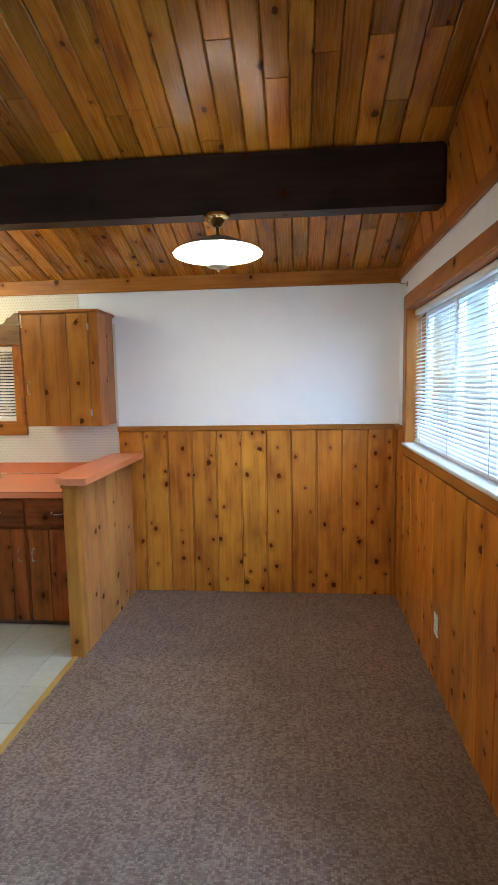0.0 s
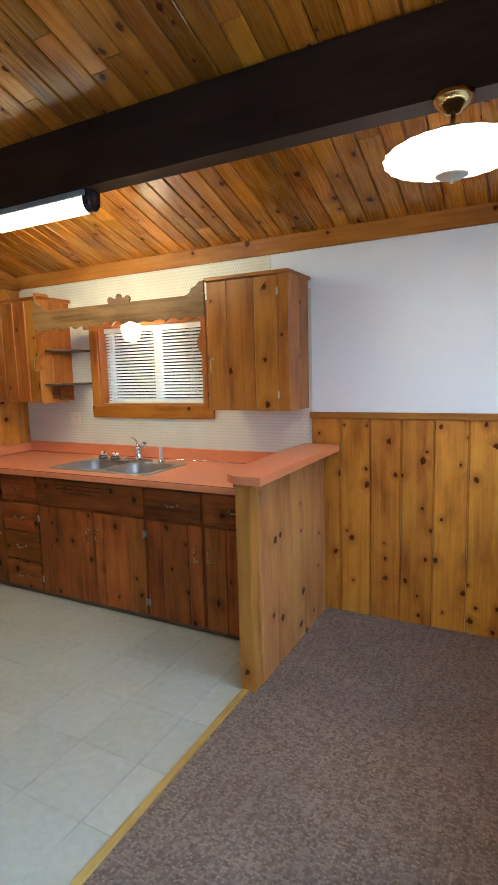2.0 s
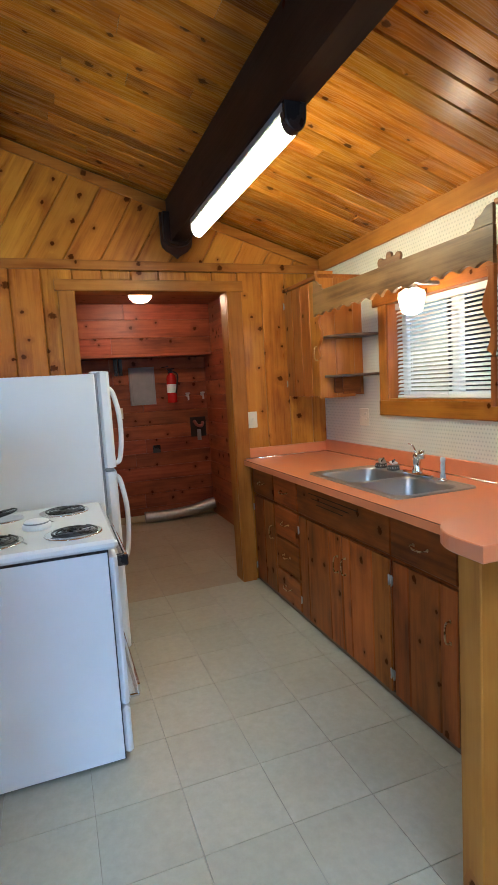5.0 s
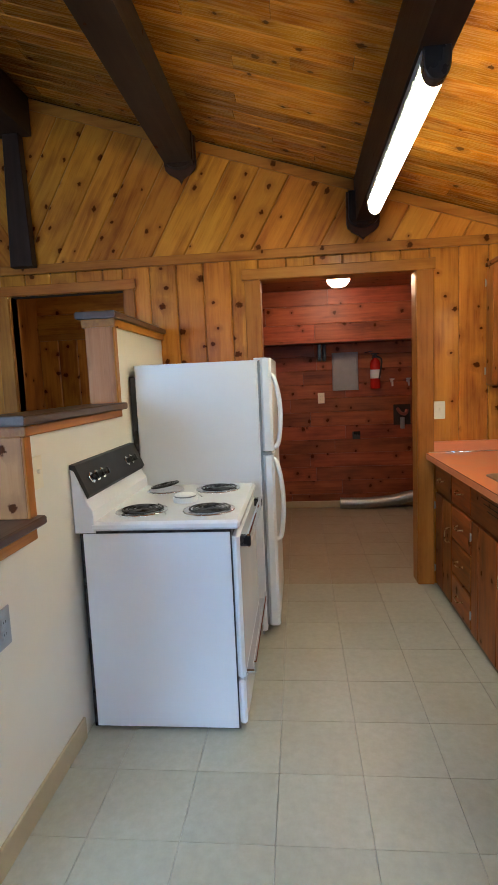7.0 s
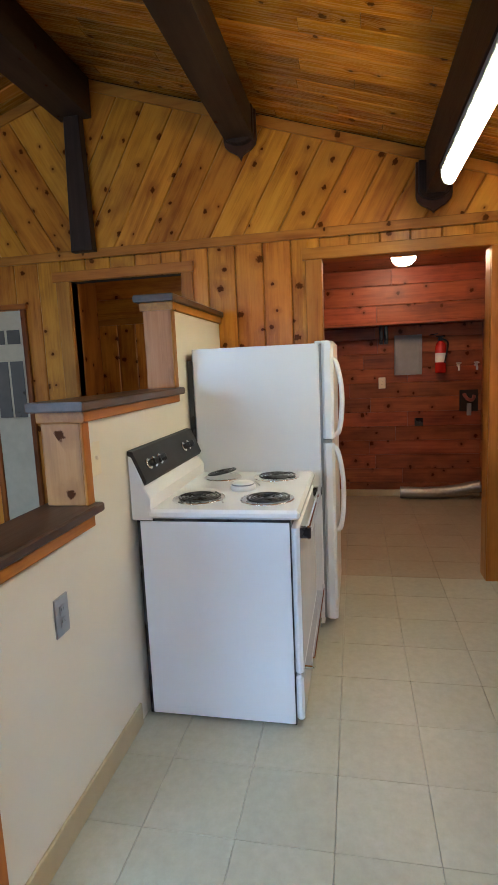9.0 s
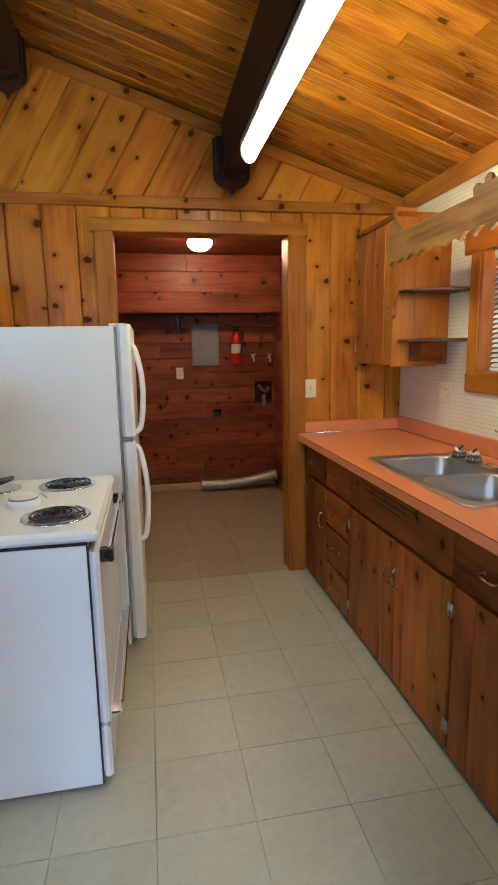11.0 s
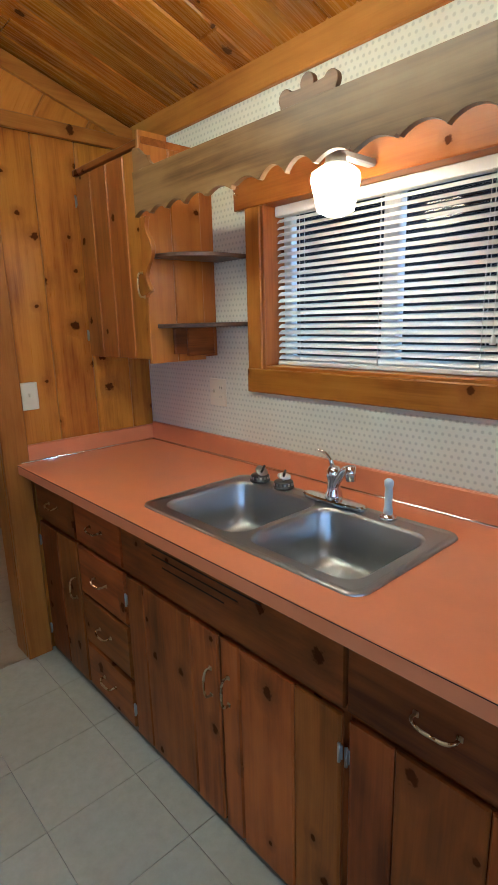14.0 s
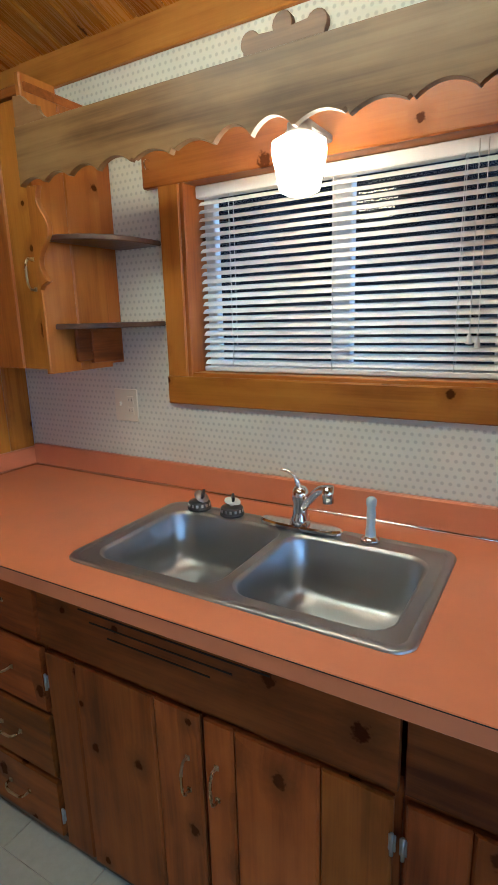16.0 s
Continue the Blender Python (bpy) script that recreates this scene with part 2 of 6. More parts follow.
def carpet_mat():
    m, n, l, bsdf = nodes_of("brown_loop_carpet")
    tc = n.new("ShaderNodeTexCoord")
    obj = tc.outputs["Object"]
    vo = n.new("ShaderNodeTexVoronoi")
    vo.inputs["Scale"].default_value, vo.inputs["Randomness"].default_value = 92.0, 0.35
    l.new(scaled(n, l, obj, 1.0, 1.25, 1.0), vo.inputs["Vector"])
    cs = n.new("ShaderNodeSeparateColor")
    l.new(vo.outputs["Color"], cs.inputs[0])
    base = ramp(n, l, cs.outputs[0], [(0.0, (0.148, 0.092, 0.063)), (0.5, (0.214, 0.140, 0.097)), (1.0, (0.296, 0.203, 0.143))])
    base = mixed(n, l, ramp(n, l, vo.outputs["Distance"], [(0.40, (0, 0, 0)), (0.80, (0.5, 0.5, 0.5))]), base, (0.07, 0.050, 0.040))
    wear = ramp(n, l, noise_tex(n, l, obj, 1.7, 4.0), [(0.40, (0, 0, 0)), (0.72, (0.42, 0.42, 0.42))])
    base = mixed(n, l, wear, base, (0.10, 0.070, 0.055))
    rows = noise_tex(n, l, scaled(n, l, obj, 1.0, 0.2, 1.0), 46.0, 2.0)
    base = mixed(n, l, ramp(n, l, rows, [(0.4, (0, 0, 0)), (0.65, (0.22, 0.22, 0.22))]), base, (0.28, 0.22, 0.18))
    l.new(base, bsdf.inputs["Base Color"])
    bsdf.inputs["Roughness"].default_value = 0.95
    bsdf.inputs["Specular IOR Level"].default_value = 0.15
    bumped(n, l, bsdf, maths(n, l, "SUBTRACT", 1.0, vo.outputs["Distance"]), 0.9, 0.006)
    return m


CARPET = carpet_mat()


def tile_mat(name, tint):
    m, n, l, bsdf = nodes_of(name)
    tc, oi = n.new("ShaderNodeTexCoord"), n.new("ShaderNodeObjectInfo")
    geo = n.new("ShaderNodeNewGeometry")
    p = geo.outputs["Position"]
    col = ramp(n, l, noise_tex(n, l, p, 26.0, 6.0, 0.65), [(0.25, (0.36, 0.345, 0.265)), (0.55, (0.41, 0.395, 0.305)), (0.85, (0.455, 0.44, 0.35))])
    hs = n.new("ShaderNodeHueSaturation")
    l.new(maths(n, l, "MULTIPLY_ADD", oi.outputs["Random"], 0.10, 0.95), hs.inputs["Value"])
    l.new(col, hs.inputs["Color"])
    grime = ramp(n, l, noise_tex(n, l, p, 2.2, 5.0, 0.6), [(0.48, (0, 0, 0)), (0.80, (0.38, 0.38, 0.38))])
    col = mixed(n, l, grime, hs.outputs[0], (0.30, 0.25, 0.16))
    specks = ramp(n, l, noise_tex(n, l, p, 90.0, 2.0), [(0.72, (0, 0, 0)), (0.80, (0.2, 0.2, 0.2))])
    col = mixed(n, l, specks, col, (0.27, 0.21, 0.13))
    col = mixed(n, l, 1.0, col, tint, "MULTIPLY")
    l.new(col, bsdf.inputs["Base Color"])
    l.new(maths(n, l, "MULTIPLY_ADD", noise_tex(n, l, p, 7.0, 4.0), 0.25, 0.26), bsdf.inputs["Roughness"])
    bumped(n, l, bsdf, noise_tex(n, l, p, 40.0, 3.0), 0.10, 0.002)
    return m


TILE = tile_mat("mottled_vinyl_tile", (1.0, 1.0, 1.0))
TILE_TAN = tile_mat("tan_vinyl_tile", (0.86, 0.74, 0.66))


def wallpaper_mat():
    """Cream paper with offset rows of small grey-green dots, 25 mm apart."""
    m, n, l, bsdf = nodes_of("dotted_wallpaper")
    tc = n.new("ShaderNodeTexCoord")
    sep = n.new("ShaderNodeSeparateXYZ")
    l.new(tc.outputs["Object"], sep.inputs[0])
    step = 0.021
    vz = maths(n, l, "DIVIDE", sep.outputs[2], step)
    row = maths(n, l, "FLOOR", vz)
    ux = maths(n, l, "ADD", maths(n, l, "DIVIDE", sep.outputs[0], step), maths(n, l, "MULTIPLY", row, 0.5))
    fx = maths(n, l, "SUBTRACT", maths(n, l, "FRACT", ux), 0.5)
    fz = maths(n, l, "SUBTRACT", maths(n, l, "FRACT", vz), 0.5)
    d = maths(n, l, "SQRT", maths(n, l, "ADD", maths(n, l, "MULTIPLY", fx, fx), maths(n, l, "MULTIPLY", fz, fz)))
    ring = ramp(n, l, d, [(0.16, (0.55, 0.55, 0.55)), (0.30, (0, 0, 0))])
    paper = ramp(n, l, noise_tex(n, l, tc.outputs["Object"], 4.0, 5.0), [(0.3, (0.66, 0.615, 0.49)), (0.7, (0.73, 0.69, 0.56))])
    l.new(mixed(n, l, ring, paper, (0.40, 0.37, 0.29)), bsdf.inputs["Base Color"])
    bsdf.inputs["Roughness"].default_value = 0.5
    bumped(n, l, bsdf, ring, 0.10, 0.0006)
    return m


PAPER = wallpaper_mat()


def outdoor_mat(name, strength, stops, scale):
    m, n, l, bsdf = nodes_of(name)
    tc = n.new("ShaderNodeTexCoord")
    col = ramp(n, l, noise_tex(n, l, tc.outputs["Object"], scale, 6.0, 0.62), stops)
    em = n.new("ShaderNodeEmission")
    em.inputs[1].default_value = strength
    l.new(col, em.inputs[0])
    l.new(em.outputs[0], n["Material Output"].inputs[0])
    return m


def garden_mat(strength):
    """Bright sky above a dimmer blue-green garden."""
    m, n, l, bsdf = nodes_of("garden_and_sky")
    tc = n.new("ShaderNodeTexCoord")
    sep = n.new("ShaderNodeSeparateXYZ")
    l.new(tc.outputs["Object"], sep.inputs[0])
    leaf = ramp(n, l, noise_tex(n, l, tc.outputs["Object"], 1.5, 6.0, 0.62), [(0.32, (0.020, 0.040, 0.050)), (0.52, (0.055, 0.085, 0.115)), (0.72, (0.11, 0.135, 0.155))])
    up = ramp(n, l, maths(n, l, "ADD", maths(n, l, "MULTIPLY", sep.outputs[2], 0.2), maths(n, l, "MULTIPLY", noise_tex(n, l, tc.outputs["Object"], 1.1, 4.0), 0.16)), [(0.46, (0, 0, 0)), (0.74, (1, 1, 1))])
    em = n.new("ShaderNodeEmission")
    em.inputs[1].default_value = strength
    l.new(mixed(n, l, up, leaf, (0.43, 0.69, 1.0)), em.inputs[0])
    l.new(em.outputs[0], n["Material Output"].inputs[0])
    return m


OUT_EAST = garden_mat(DAYEAST)
OUT_NORTH = outdoor_mat("dim_garden_distance", DAYNORTH, [(0.35, (0.004, 0.006, 0.010)), (0.55, (0.03, 0.05, 0.08)), (0.68, (0.08, 0.12, 0.19)), (0.80, (0.25, 0.32, 0.30))], 2.2)


# ---- mesh helpers ----
def bmnew():
    bm = bmesh.new()
    bm.verts.layers.float_vector.new("grain")
    return bm


def add_vert(bm, co, grain, m):
    v = bm.verts.new(m @ Vector(co) if m is not None else co)
    v[bm.verts.layers.float_vector["grain"]] = grain
    return v


def box(bm, lo, hi, b=0.002, axis=2, m=None):
    """A box with chamfered edges; axis is the way of the grain."""
    lo, hi = [min(p, q) for p, q in zip(lo, hi)], [max(p, q) for p, q in zip(lo, hi)]
    b = min(b, 0.45 * min(h - q for q, h in zip(lo, hi)))
    order = {0: (1, 2, 0), 1: (0, 2, 1), 2: (0, 1, 2)}[axis]
    off = (random.uniform(0, 4), random.uniform(0, 4), random.uniform(0, 40))
    bb = [b, b, b]
    if hi[axis] - lo[axis] > 0.3:
        bb[axis] = 0.15 * b
    vs = {}
    for sx in (0, 1):
        for sy in (0, 1):
            for sz in (0, 1):
                s = (sx, sy, sz)
                for a in range(3):
                    co = []
                    for k in range(3):
                        edge = hi[k] if s[k] else lo[k]
                        co.append(edge if k == a else edge + (-bb[k] if s[k] else bb[k]))
                    gr = tuple(co[o] - lo[o] + off[i] for i, o in enumerate(order))
                    vs[(s, a)] = add_vert(bm, co, gr, m)
    faces = []
    for a in range(3):
        p, q = [k for k in range(3) if k != a]
        for e in (0, 1):
            ring = []
            for u, w in ((0, 0), (1, 0), (1, 1), (0, 1)):
                s = [0, 0, 0]
                s[a], s[p], s[q] = e, u, w
                ring.append(vs[(tuple(s), a)])
            faces.append(ring)
    for a in range(3):
        p, q = [k for k in range(3) if k != a]
        for u in (0, 1):
            for w in (0, 1):
                s0, s1 = [0, 0, 0], [0, 0, 0]
                s0[p] = s1[p] = u
                s0[q] = s1[q] = w
                s1[a] = 1
                s0, s1 = tuple(s0), tuple(s1)
                faces.append([vs[(s0, p)], vs[(s1, p)], vs[(s1, q)], vs[(s0, q)]])
    for sx in (0, 1):
        for sy in (0, 1):
            for sz in (0, 1):
                s = (sx, sy, sz)
                faces.append([vs[(s, 0)], vs[(s, 1)], vs[(s, 2)]])
    made = [bm.faces.new(f) for f in faces]
    bmesh.ops.recalc_face_normals(bm, faces=made)
    return bm


def prism(bm, pts, lo, hi, plane="xz", axis=0, b=0.002):
    """A flat outline in a plane, made thick from lo to hi across it, its front edges chamfered. axis: way of the grain."""
    def at(u, w, d):
        return {"xz": (u, d, w), "yz": (d, u, w), "xy": (u, w, d)}[plane]
    off = (random.uniform(0, 4), random.uniform(0, 4), random.uniform(0, 40))
    order = {0: (1, 2, 0), 1: (0, 2, 1), 2: (0, 1, 2)}[axis]
    n = len(pts)
    cu, cw = sum(p[0] for p in pts) / n, sum(p[1] for p in pts) / n
    area = sum(pts[k][0] * pts[(k + 1) % n][1] - pts[(k + 1) % n][0] * pts[k][1] for k in range(n))
    if area < 0:
        pts = pts[::-1]
    inner = []
    for k in range(n):
        (x0, y0), (x1, y1), (x2, y2) = pts[k - 1], pts[k], pts[(k + 1) % n]
        d1 = Vector((x1 - x0, y1 - y0)).normalized()
        d2 = Vector((x2 - x1, y2 - y1)).normalized()
        nn = Vector((-d1.y - d2.y, d1.x + d2.x))
        nn = nn.normalized() * b if nn.length > 1e-6 else Vector((0, 0))
        inner.append((x1 + nn.x, y1 + nn.y))
    e = b if hi > lo else -b
    loops = []
    for outline, d in ((inner, lo), (pts, lo + e), (pts, hi - e), (inner, hi)):
        loop = []
        for u, w in outline:
            co = at(u, w, d)
            loop.append(add_vert(bm, co, tuple(co[o] + off[i] for i, o in enumerate(order)), None))
        loops.append(loop)
    made = [bm.faces.new(loops[0]), bm.faces.new(loops[3])]
    for p, q in zip(loops, loops[1:]):
        for k in range(n):
            made.append(bm.faces.new((p[k], p[(k + 1) % n], q[(k + 1) % n], q[k])))
    bmesh.ops.recalc_face_normals(bm, faces=made)
    return bm


def lathe(bm, prof, n=28, m=None, flute=0.0, flutes=0):
    """A turned shape from (radius, height) pairs round z; flute waves its rim."""
    rings = []
    for k, (r, z) in enumerate(prof):
        ring = []
        for i in range(n):
            a = 2 * math.pi * i / n
            rr = r * (1 + flute * math.cos(flutes * a)) if flutes else r
            co = (rr * math.cos(a), rr * math.sin(a), z)
            ring.append(add_vert(bm, co, co, m))
        rings.append(ring)
    made = []
    for p, q in zip(rings, rings[1:]):
        for i in range(n):
            made.append(bm.faces.new((p[i], p[(i + 1) % n], q[(i + 1) % n], q[i])))
    made.append(bm.faces.new(rings[0]))
    made.append(bm.faces.new(rings[-1]))
    for f in made:
        f.smooth = True
    bmesh.ops.recalc_face_normals(bm, faces=made)
    return bm


def sweep(bm, pts, r, n=10, m=None, squash=1.0):
    """A round bar along points; r is one radius or one a point."""
    pts = [Vector(p) for p in pts]
    rad = r if isinstance(r, (list, tuple)) else [r] * len(pts)
    rings, up = [], None
    for k, p in enumerate(pts):
        d = (pts[min(k + 1, len(pts) - 1)] - pts[max(k - 1, 0)]).normalized()
        if up is None:
            up = d.orthogonal().normalized()
        up = (up - d * up.dot(d)).normalized()
        side = d.cross(up)
        rings.append([add_vert(bm, p + (up * math.cos(a) * squash + side * math.sin(a)) * rad[k], tuple(p), m) for a in [2 * math.pi * i / n for i in range(n)]])
    made = []
    for p, q in zip(rings, rings[1:]):
        for i in range(n):
            made.append(bm.faces.new((p[i], p[(i + 1) % n], q[(i + 1) % n], q[i])))
    made += [bm.faces.new(rings[0]), bm.faces.new(rings[-1])]
    for f in made:
        f.smooth = True
    bmesh.ops.recalc_face_normals(bm, faces=made)
    return bm


def arc(points, steps=10):
    """Points on a smooth line through a few given ones."""
    P = [Vector(p) for p in points]
    out = []
    for k in range(len(P) - 1):
        p0, p1, p2, p3 = P[max(k - 1, 0)], P[k], P[k + 1], P[min(k + 2, len(P) - 1)]
        for i in range(steps):
            t = i / steps
            out.append(0.5 * ((2 * p1) + (p2 - p0) * t + (2 * p0 - 5 * p1 + 4 * p2 - p3) * t * t + (3 * p1 - p0 - 3 * p2 + p3) * t ** 3))
    out.append(P[-1])
    return out


def mesh_of(name, bm, material):
    me = bpy.data.meshes.new(name)
    bm.to_mesh(me)
    bm.free()
    me.materials.append(material)
    return me


def part(name, bm, material, parent=None, label=""):
    ob = new(name, mesh_of(name, bm, material))
    if parent is not None:
        ob.parent = parent
        ob.matrix_parent_inverse = parent.matrix_world.inverted()
    if label:
        ob["label"] = label
    return ob


def thing(name, label, category, at=(0, 0, 0), group="", kind=""):
    ob = new(name)
    ob.location = at
    ob.empty_display_size = 0.1
    bpy.context.view_layer.update()
    return tagged(ob, label, category, group, kind)


def solo(name, bm, material, label, category, kind="", group=""):
    return tagged(part(name, bm, material), label, category, group, kind)


def clip(poly, a, b, c):
    """The part of a convex outline in which a*u + b*w <= c."""
    out = []
    for k in range(len(poly)):
        p, q = poly[k], poly[(k + 1) % len(poly)]
        dp, dq = a * p[0] + b * p[1] - c, a * q[0] + b * q[1] - c
        if dp <= 0:
            out.append(p)
        if dp * dq < 0:
            t = dp / (dp - dq)
            out.append((p[0] + (q[0] - p[0]) * t, p[1] + (q[1] - p[1]) * t))
    return out


# ---- floor ----
FLOOR_EDGE = -0.80                                   # carpet east of this line, tile west of it
carpet = bmnew()
box(carpet, (FLOOR_EDGE, YS, -0.03), (XE, YN, 0.004), 0.002)
box(carpet, (XW, YS, -0.03), (FLOOR_EDGE, 2.0, 0.004), 0.002)
solo("floor_carpet", carpet, CARPET, "brown-grey loop pile carpet with worn darker patches", "carpet", "structure")
slab = bmnew()
box(slab, (-5.9, YS - 0.2, -0.2), (XE + 0.2, YN + 0.2, -0.03), 0.0)
solo("floor", slab, SUBFLOOR, "dark floor base under tile and carpet", "floor", "structure")
strip = bmnew()
box(strip, (-0.822, 2.085, -0.03), (-0.786, 3.50, 0.009), 0.004, 1)
solo("trim_floor_edge", strip, EDGE, "narrow golden wood strip between tile and carpet", "trim", "structure")

# ---- ceiling: sloping boards between purlins, one mesh ----
roof = bmnew()
rng = random.Random(4)
for side in (0, 1):
    y0, y1 = (YN + 0.02, YR) if side == 0 else (YS - 0.02, YR)
    run = abs(y0 - y1)
    ang = math.atan(SLOPE) * (1 if side == 0 else -1)
    length = run / math.cos(ang)
    turn = pose(0, y0, ZN, 0, 0, 0) @ Matrix.Rotation((-ang if side == 0 else -ang), 4, "X")
    x = XW - 0.02
    while x < XE + 0.02:
        w = rng.choice((0.098, 0.102, 0.107, 0.110))
        s = -rng.uniform(0.0, 0.5)
        while s < length:
            e = s + rng.uniform(0.5, 2.1)
            a, c = max(s, 0.0), min(e, length)
            if c - a > 0.03:
                if side == 0:
                    box(roof, (x, -c, 0.0 + rng.uniform(0, 0.002)), (x + w - 0.0022, -a - 0.0012, 0.03), 0.0058, 1, turn)
                else:
                    box(roof, (x, a, 0.0 + rng.uniform(0, 0.002)), (x + w - 0.0022, c - 0.0012, 0.03), 0.0058, 1, turn)
            s = e
        x += w
solo("ceiling", roof, PINE_ROOF, "sloping ceiling of glossy amber tongue-and-groove pine boards", "ceiling", "structure")
deck = bmnew()
for side in (0, 1):
    y0 = YN + 0.2 if side == 0 else YS - 0.2
    pts = [(y0, ceil_z(YN) - 0.2 * SLOPE + 0.034), (YR, ceil_z(YR) + 0.034), (YR, ceil_z(YR) + 0.16), (y0, ceil_z(YN) - 0.2 * SLOPE + 0.16)]
    prism(deck, pts, XW - 0.2, XE + 0.2, "yz", 0, 0.0005)
solo("roof_deck", deck, DARK_GAP, "dark roof deck above the ceiling boards", "roof", "structure")


# ---- walls ----
def boards(parent, lo, hi, face, plane, width, mat, holes=(), depth=0.018, sense=1, jitter=True):
    """Upright boards side by side along u from lo to hi; holes: (u0, u1, z0, z1) kept free."""
    u, z0, z1 = lo[0], lo[1], hi[1]
    while u < hi[0] - 0.004:
        v = min(u + width, hi[0])
        if hi[0] - v < 0.03:
            v = hi[0]
        spans = [(z0, z1)]
        for h0, h1, g0, g1 in holes:
            if u < h1 - 0.001 and v > h0 + 0.001:
                cut = []
                for a, c in spans:
                    if g0 > a + 0.001:
                        cut.append((a, min(c, g0)))
                    if g1 < c - 0.001:
                        cut.append((max(a, g1), c))
                spans = cut
        for a, c in spans:
            bm = bmnew()
            d = depth + (random.uniform(-0.001, 0.001) if jitter else 0)
            if plane == "x":
                box(bm, (face, u + 0.0008, a), (face - sense * d, v - 0.0008, c), 0.0075, 2)
            else:
                box(bm, (u + 0.0008, face, a), (v - 0.0008, face - sense * d, c), 0.0075, 2)
            part("board", bm, mat, parent)
        u = v


DOOR_Y0, DOOR_Y1, DOOR_Z = 2.775, 3.785, 2.10        # opening to the laundry
HALL_Y0, HALL_Y1, HALL_Z = 1.02, 1.84, 2.09          # second opening in the same wall
wall_w = thing("wall_west", "varnished knotty pine board wall with diagonal boards above", "wall", (XW, 2, 0), kind="structure")
core = bmnew()
xc0, xc1 = XW - 0.10, XW - 0.019
for a, c, z0, z1 in ((YS - 0.1, HALL_Y0, 0, 2.3), (HALL_Y0, HALL_Y1, HALL_Z, 2.3), (HALL_Y1, DOOR_Y0, 0, 2.3), (DOOR_Y0, DOOR_Y1, DOOR_Z, 2.3), (DOOR_Y1, YN + 0.1, 0, 2.3)):
    box(core, (xc0, a, z0), (xc1, c, z1), 0.0, 2)
prism(core, [(YS - 0.1, 2.3), (YN + 0.1, 2.3), (YN + 0.1, ceil_z(YN)), (YR, ceil_z(YR) + 0.02), (YS - 0.1, ceil_z(YN))], xc0, xc1, "yz", 2, 0.0)
part("wall_core", core, DARK_GAP, wall_w)
for a, c in ((HALL_Y1, YN), (YS, HALL_Y1)):
    y0, y1 = (1.84, YN) if a == HALL_Y1 else (YS, 1.84)
    boards(wall_w, (y0, 0.0), (y1, 2.236), XW, "x", 0.185, PINE, [(DOOR_Y0, DOOR_Y1, -1, DOOR_Z), (HALL_Y0, HALL_Y1, -1, HALL_Z)], sense=1)


def diagonals(parent, face, sense, mat, z_low):
    """Gable boards that lean towards the ridge on both sides of the king post."""
    lean = radians(60)
    for side in (1, -1):
        u = -1.6
        while u < 3.6:
            w = 0.226
            d = (math.cos(lean) * side, math.sin(lean))
            base = []
            for s, t in ((0, -0.2), (1, -0.2), (1, 2.6), (0, 2.6)):
                base.append(((u + w * s) * side + YR + d[0] * t, z_low + d[1] * t))
            p = clip(base, 0, -1, -z_low)
            p = clip(p, -side, 0, -side * YR) if p else p
            if side == 1:
                p = clip(p, SLOPE, 1, ceil_z(YN) + SLOPE * YN) if p else p
                p = clip(p, 1, 0, YN) if p else p
            else:
                p = clip(p, -SLOPE, 1, ceil_z(YN) - SLOPE * YS) if p else p
                p = clip(p, -1, 0, -YS) if p else p
            if len(p) > 2:
                bm = bmesh.new()
                bm.verts.layers.float_vector.new("grain")
                prism(bm, p, face, face - sense * 0.018, "yz", 2, 0.010)
                gl = bm.verts.layers.float_vector["grain"]
                o = (random.uniform(0, 4), random.uniform(0, 4), random.uniform(0, 30))
                for v in bm.verts:
                    y, z = v.co.y, v.co.z
                    v[gl] = (y * d[1] - z * d[0] + o[0], v.co.x + o[1], y * d[0] + z * d[1] + o[2])
                part("board", bm, mat, parent)
            u += w


diagonals(wall_w, XW, 1, PINE, 2.29)
trim = bmnew()
box(trim, (XW + 0.001, YS, 2.234), (XW + 0.020, YN, 2.294), 0.004, 1)
part("trim_board", trim, PINE_TRIM, wall_w)
for side in (1, -1):
    bm = bmnew()
    y_low = YN if side == 1 else YS
    p = [(YR, ceil_z(YR) - 0.004), (y_low, ZN - 0.004), (y_low, ZN - 0.07), (YR, ceil_z(YR) - 0.07)]
    prism(bm, p, XW + 0.001, XW + 0.018, "yz", 1, 0.003)
    part("trim_board", bm, PINE_TRIM, wall_w)


def casing(name, label, pieces, mat=PINE_TRIM):
    ob = thing(name, label, "door frame", pieces[0][0], kind="structure")
    for lo, hi, ax in pieces:
        bm = bmnew()
        box(bm, lo, hi, 0.004, ax)
        part("casing_board", bm, mat, ob)
    return ob


casing("door_1", "open doorway with knotty pine casing to the laundry", [
    ((XW + 0.0, 2.672, 0), (XW + 0.022, DOOR_Y0, DOOR_Z), 2), ((XW, DOOR_Y1, 0), (XW + 0.026, 3.893, DOOR_Z), 2),
    ((XW, 2.655, DOOR_Z), (XW + 0.030, 3.905, 2.172), 1),
    ((XW - 0.13, DOOR_Y1 - 0.001, 0), (XW, DOOR_Y1 + 0.02, DOOR_Z), 2), ((XW - 0.13, DOOR_Y0 - 0.02, 0), (XW, DOOR_Y0 + 0.001, DOOR_Z), 2),
    ((XW - 0.13, DOOR_Y0, DOOR_Z - 0.001), (XW, DOOR_Y1, DOOR_Z + 0.02), 1)])
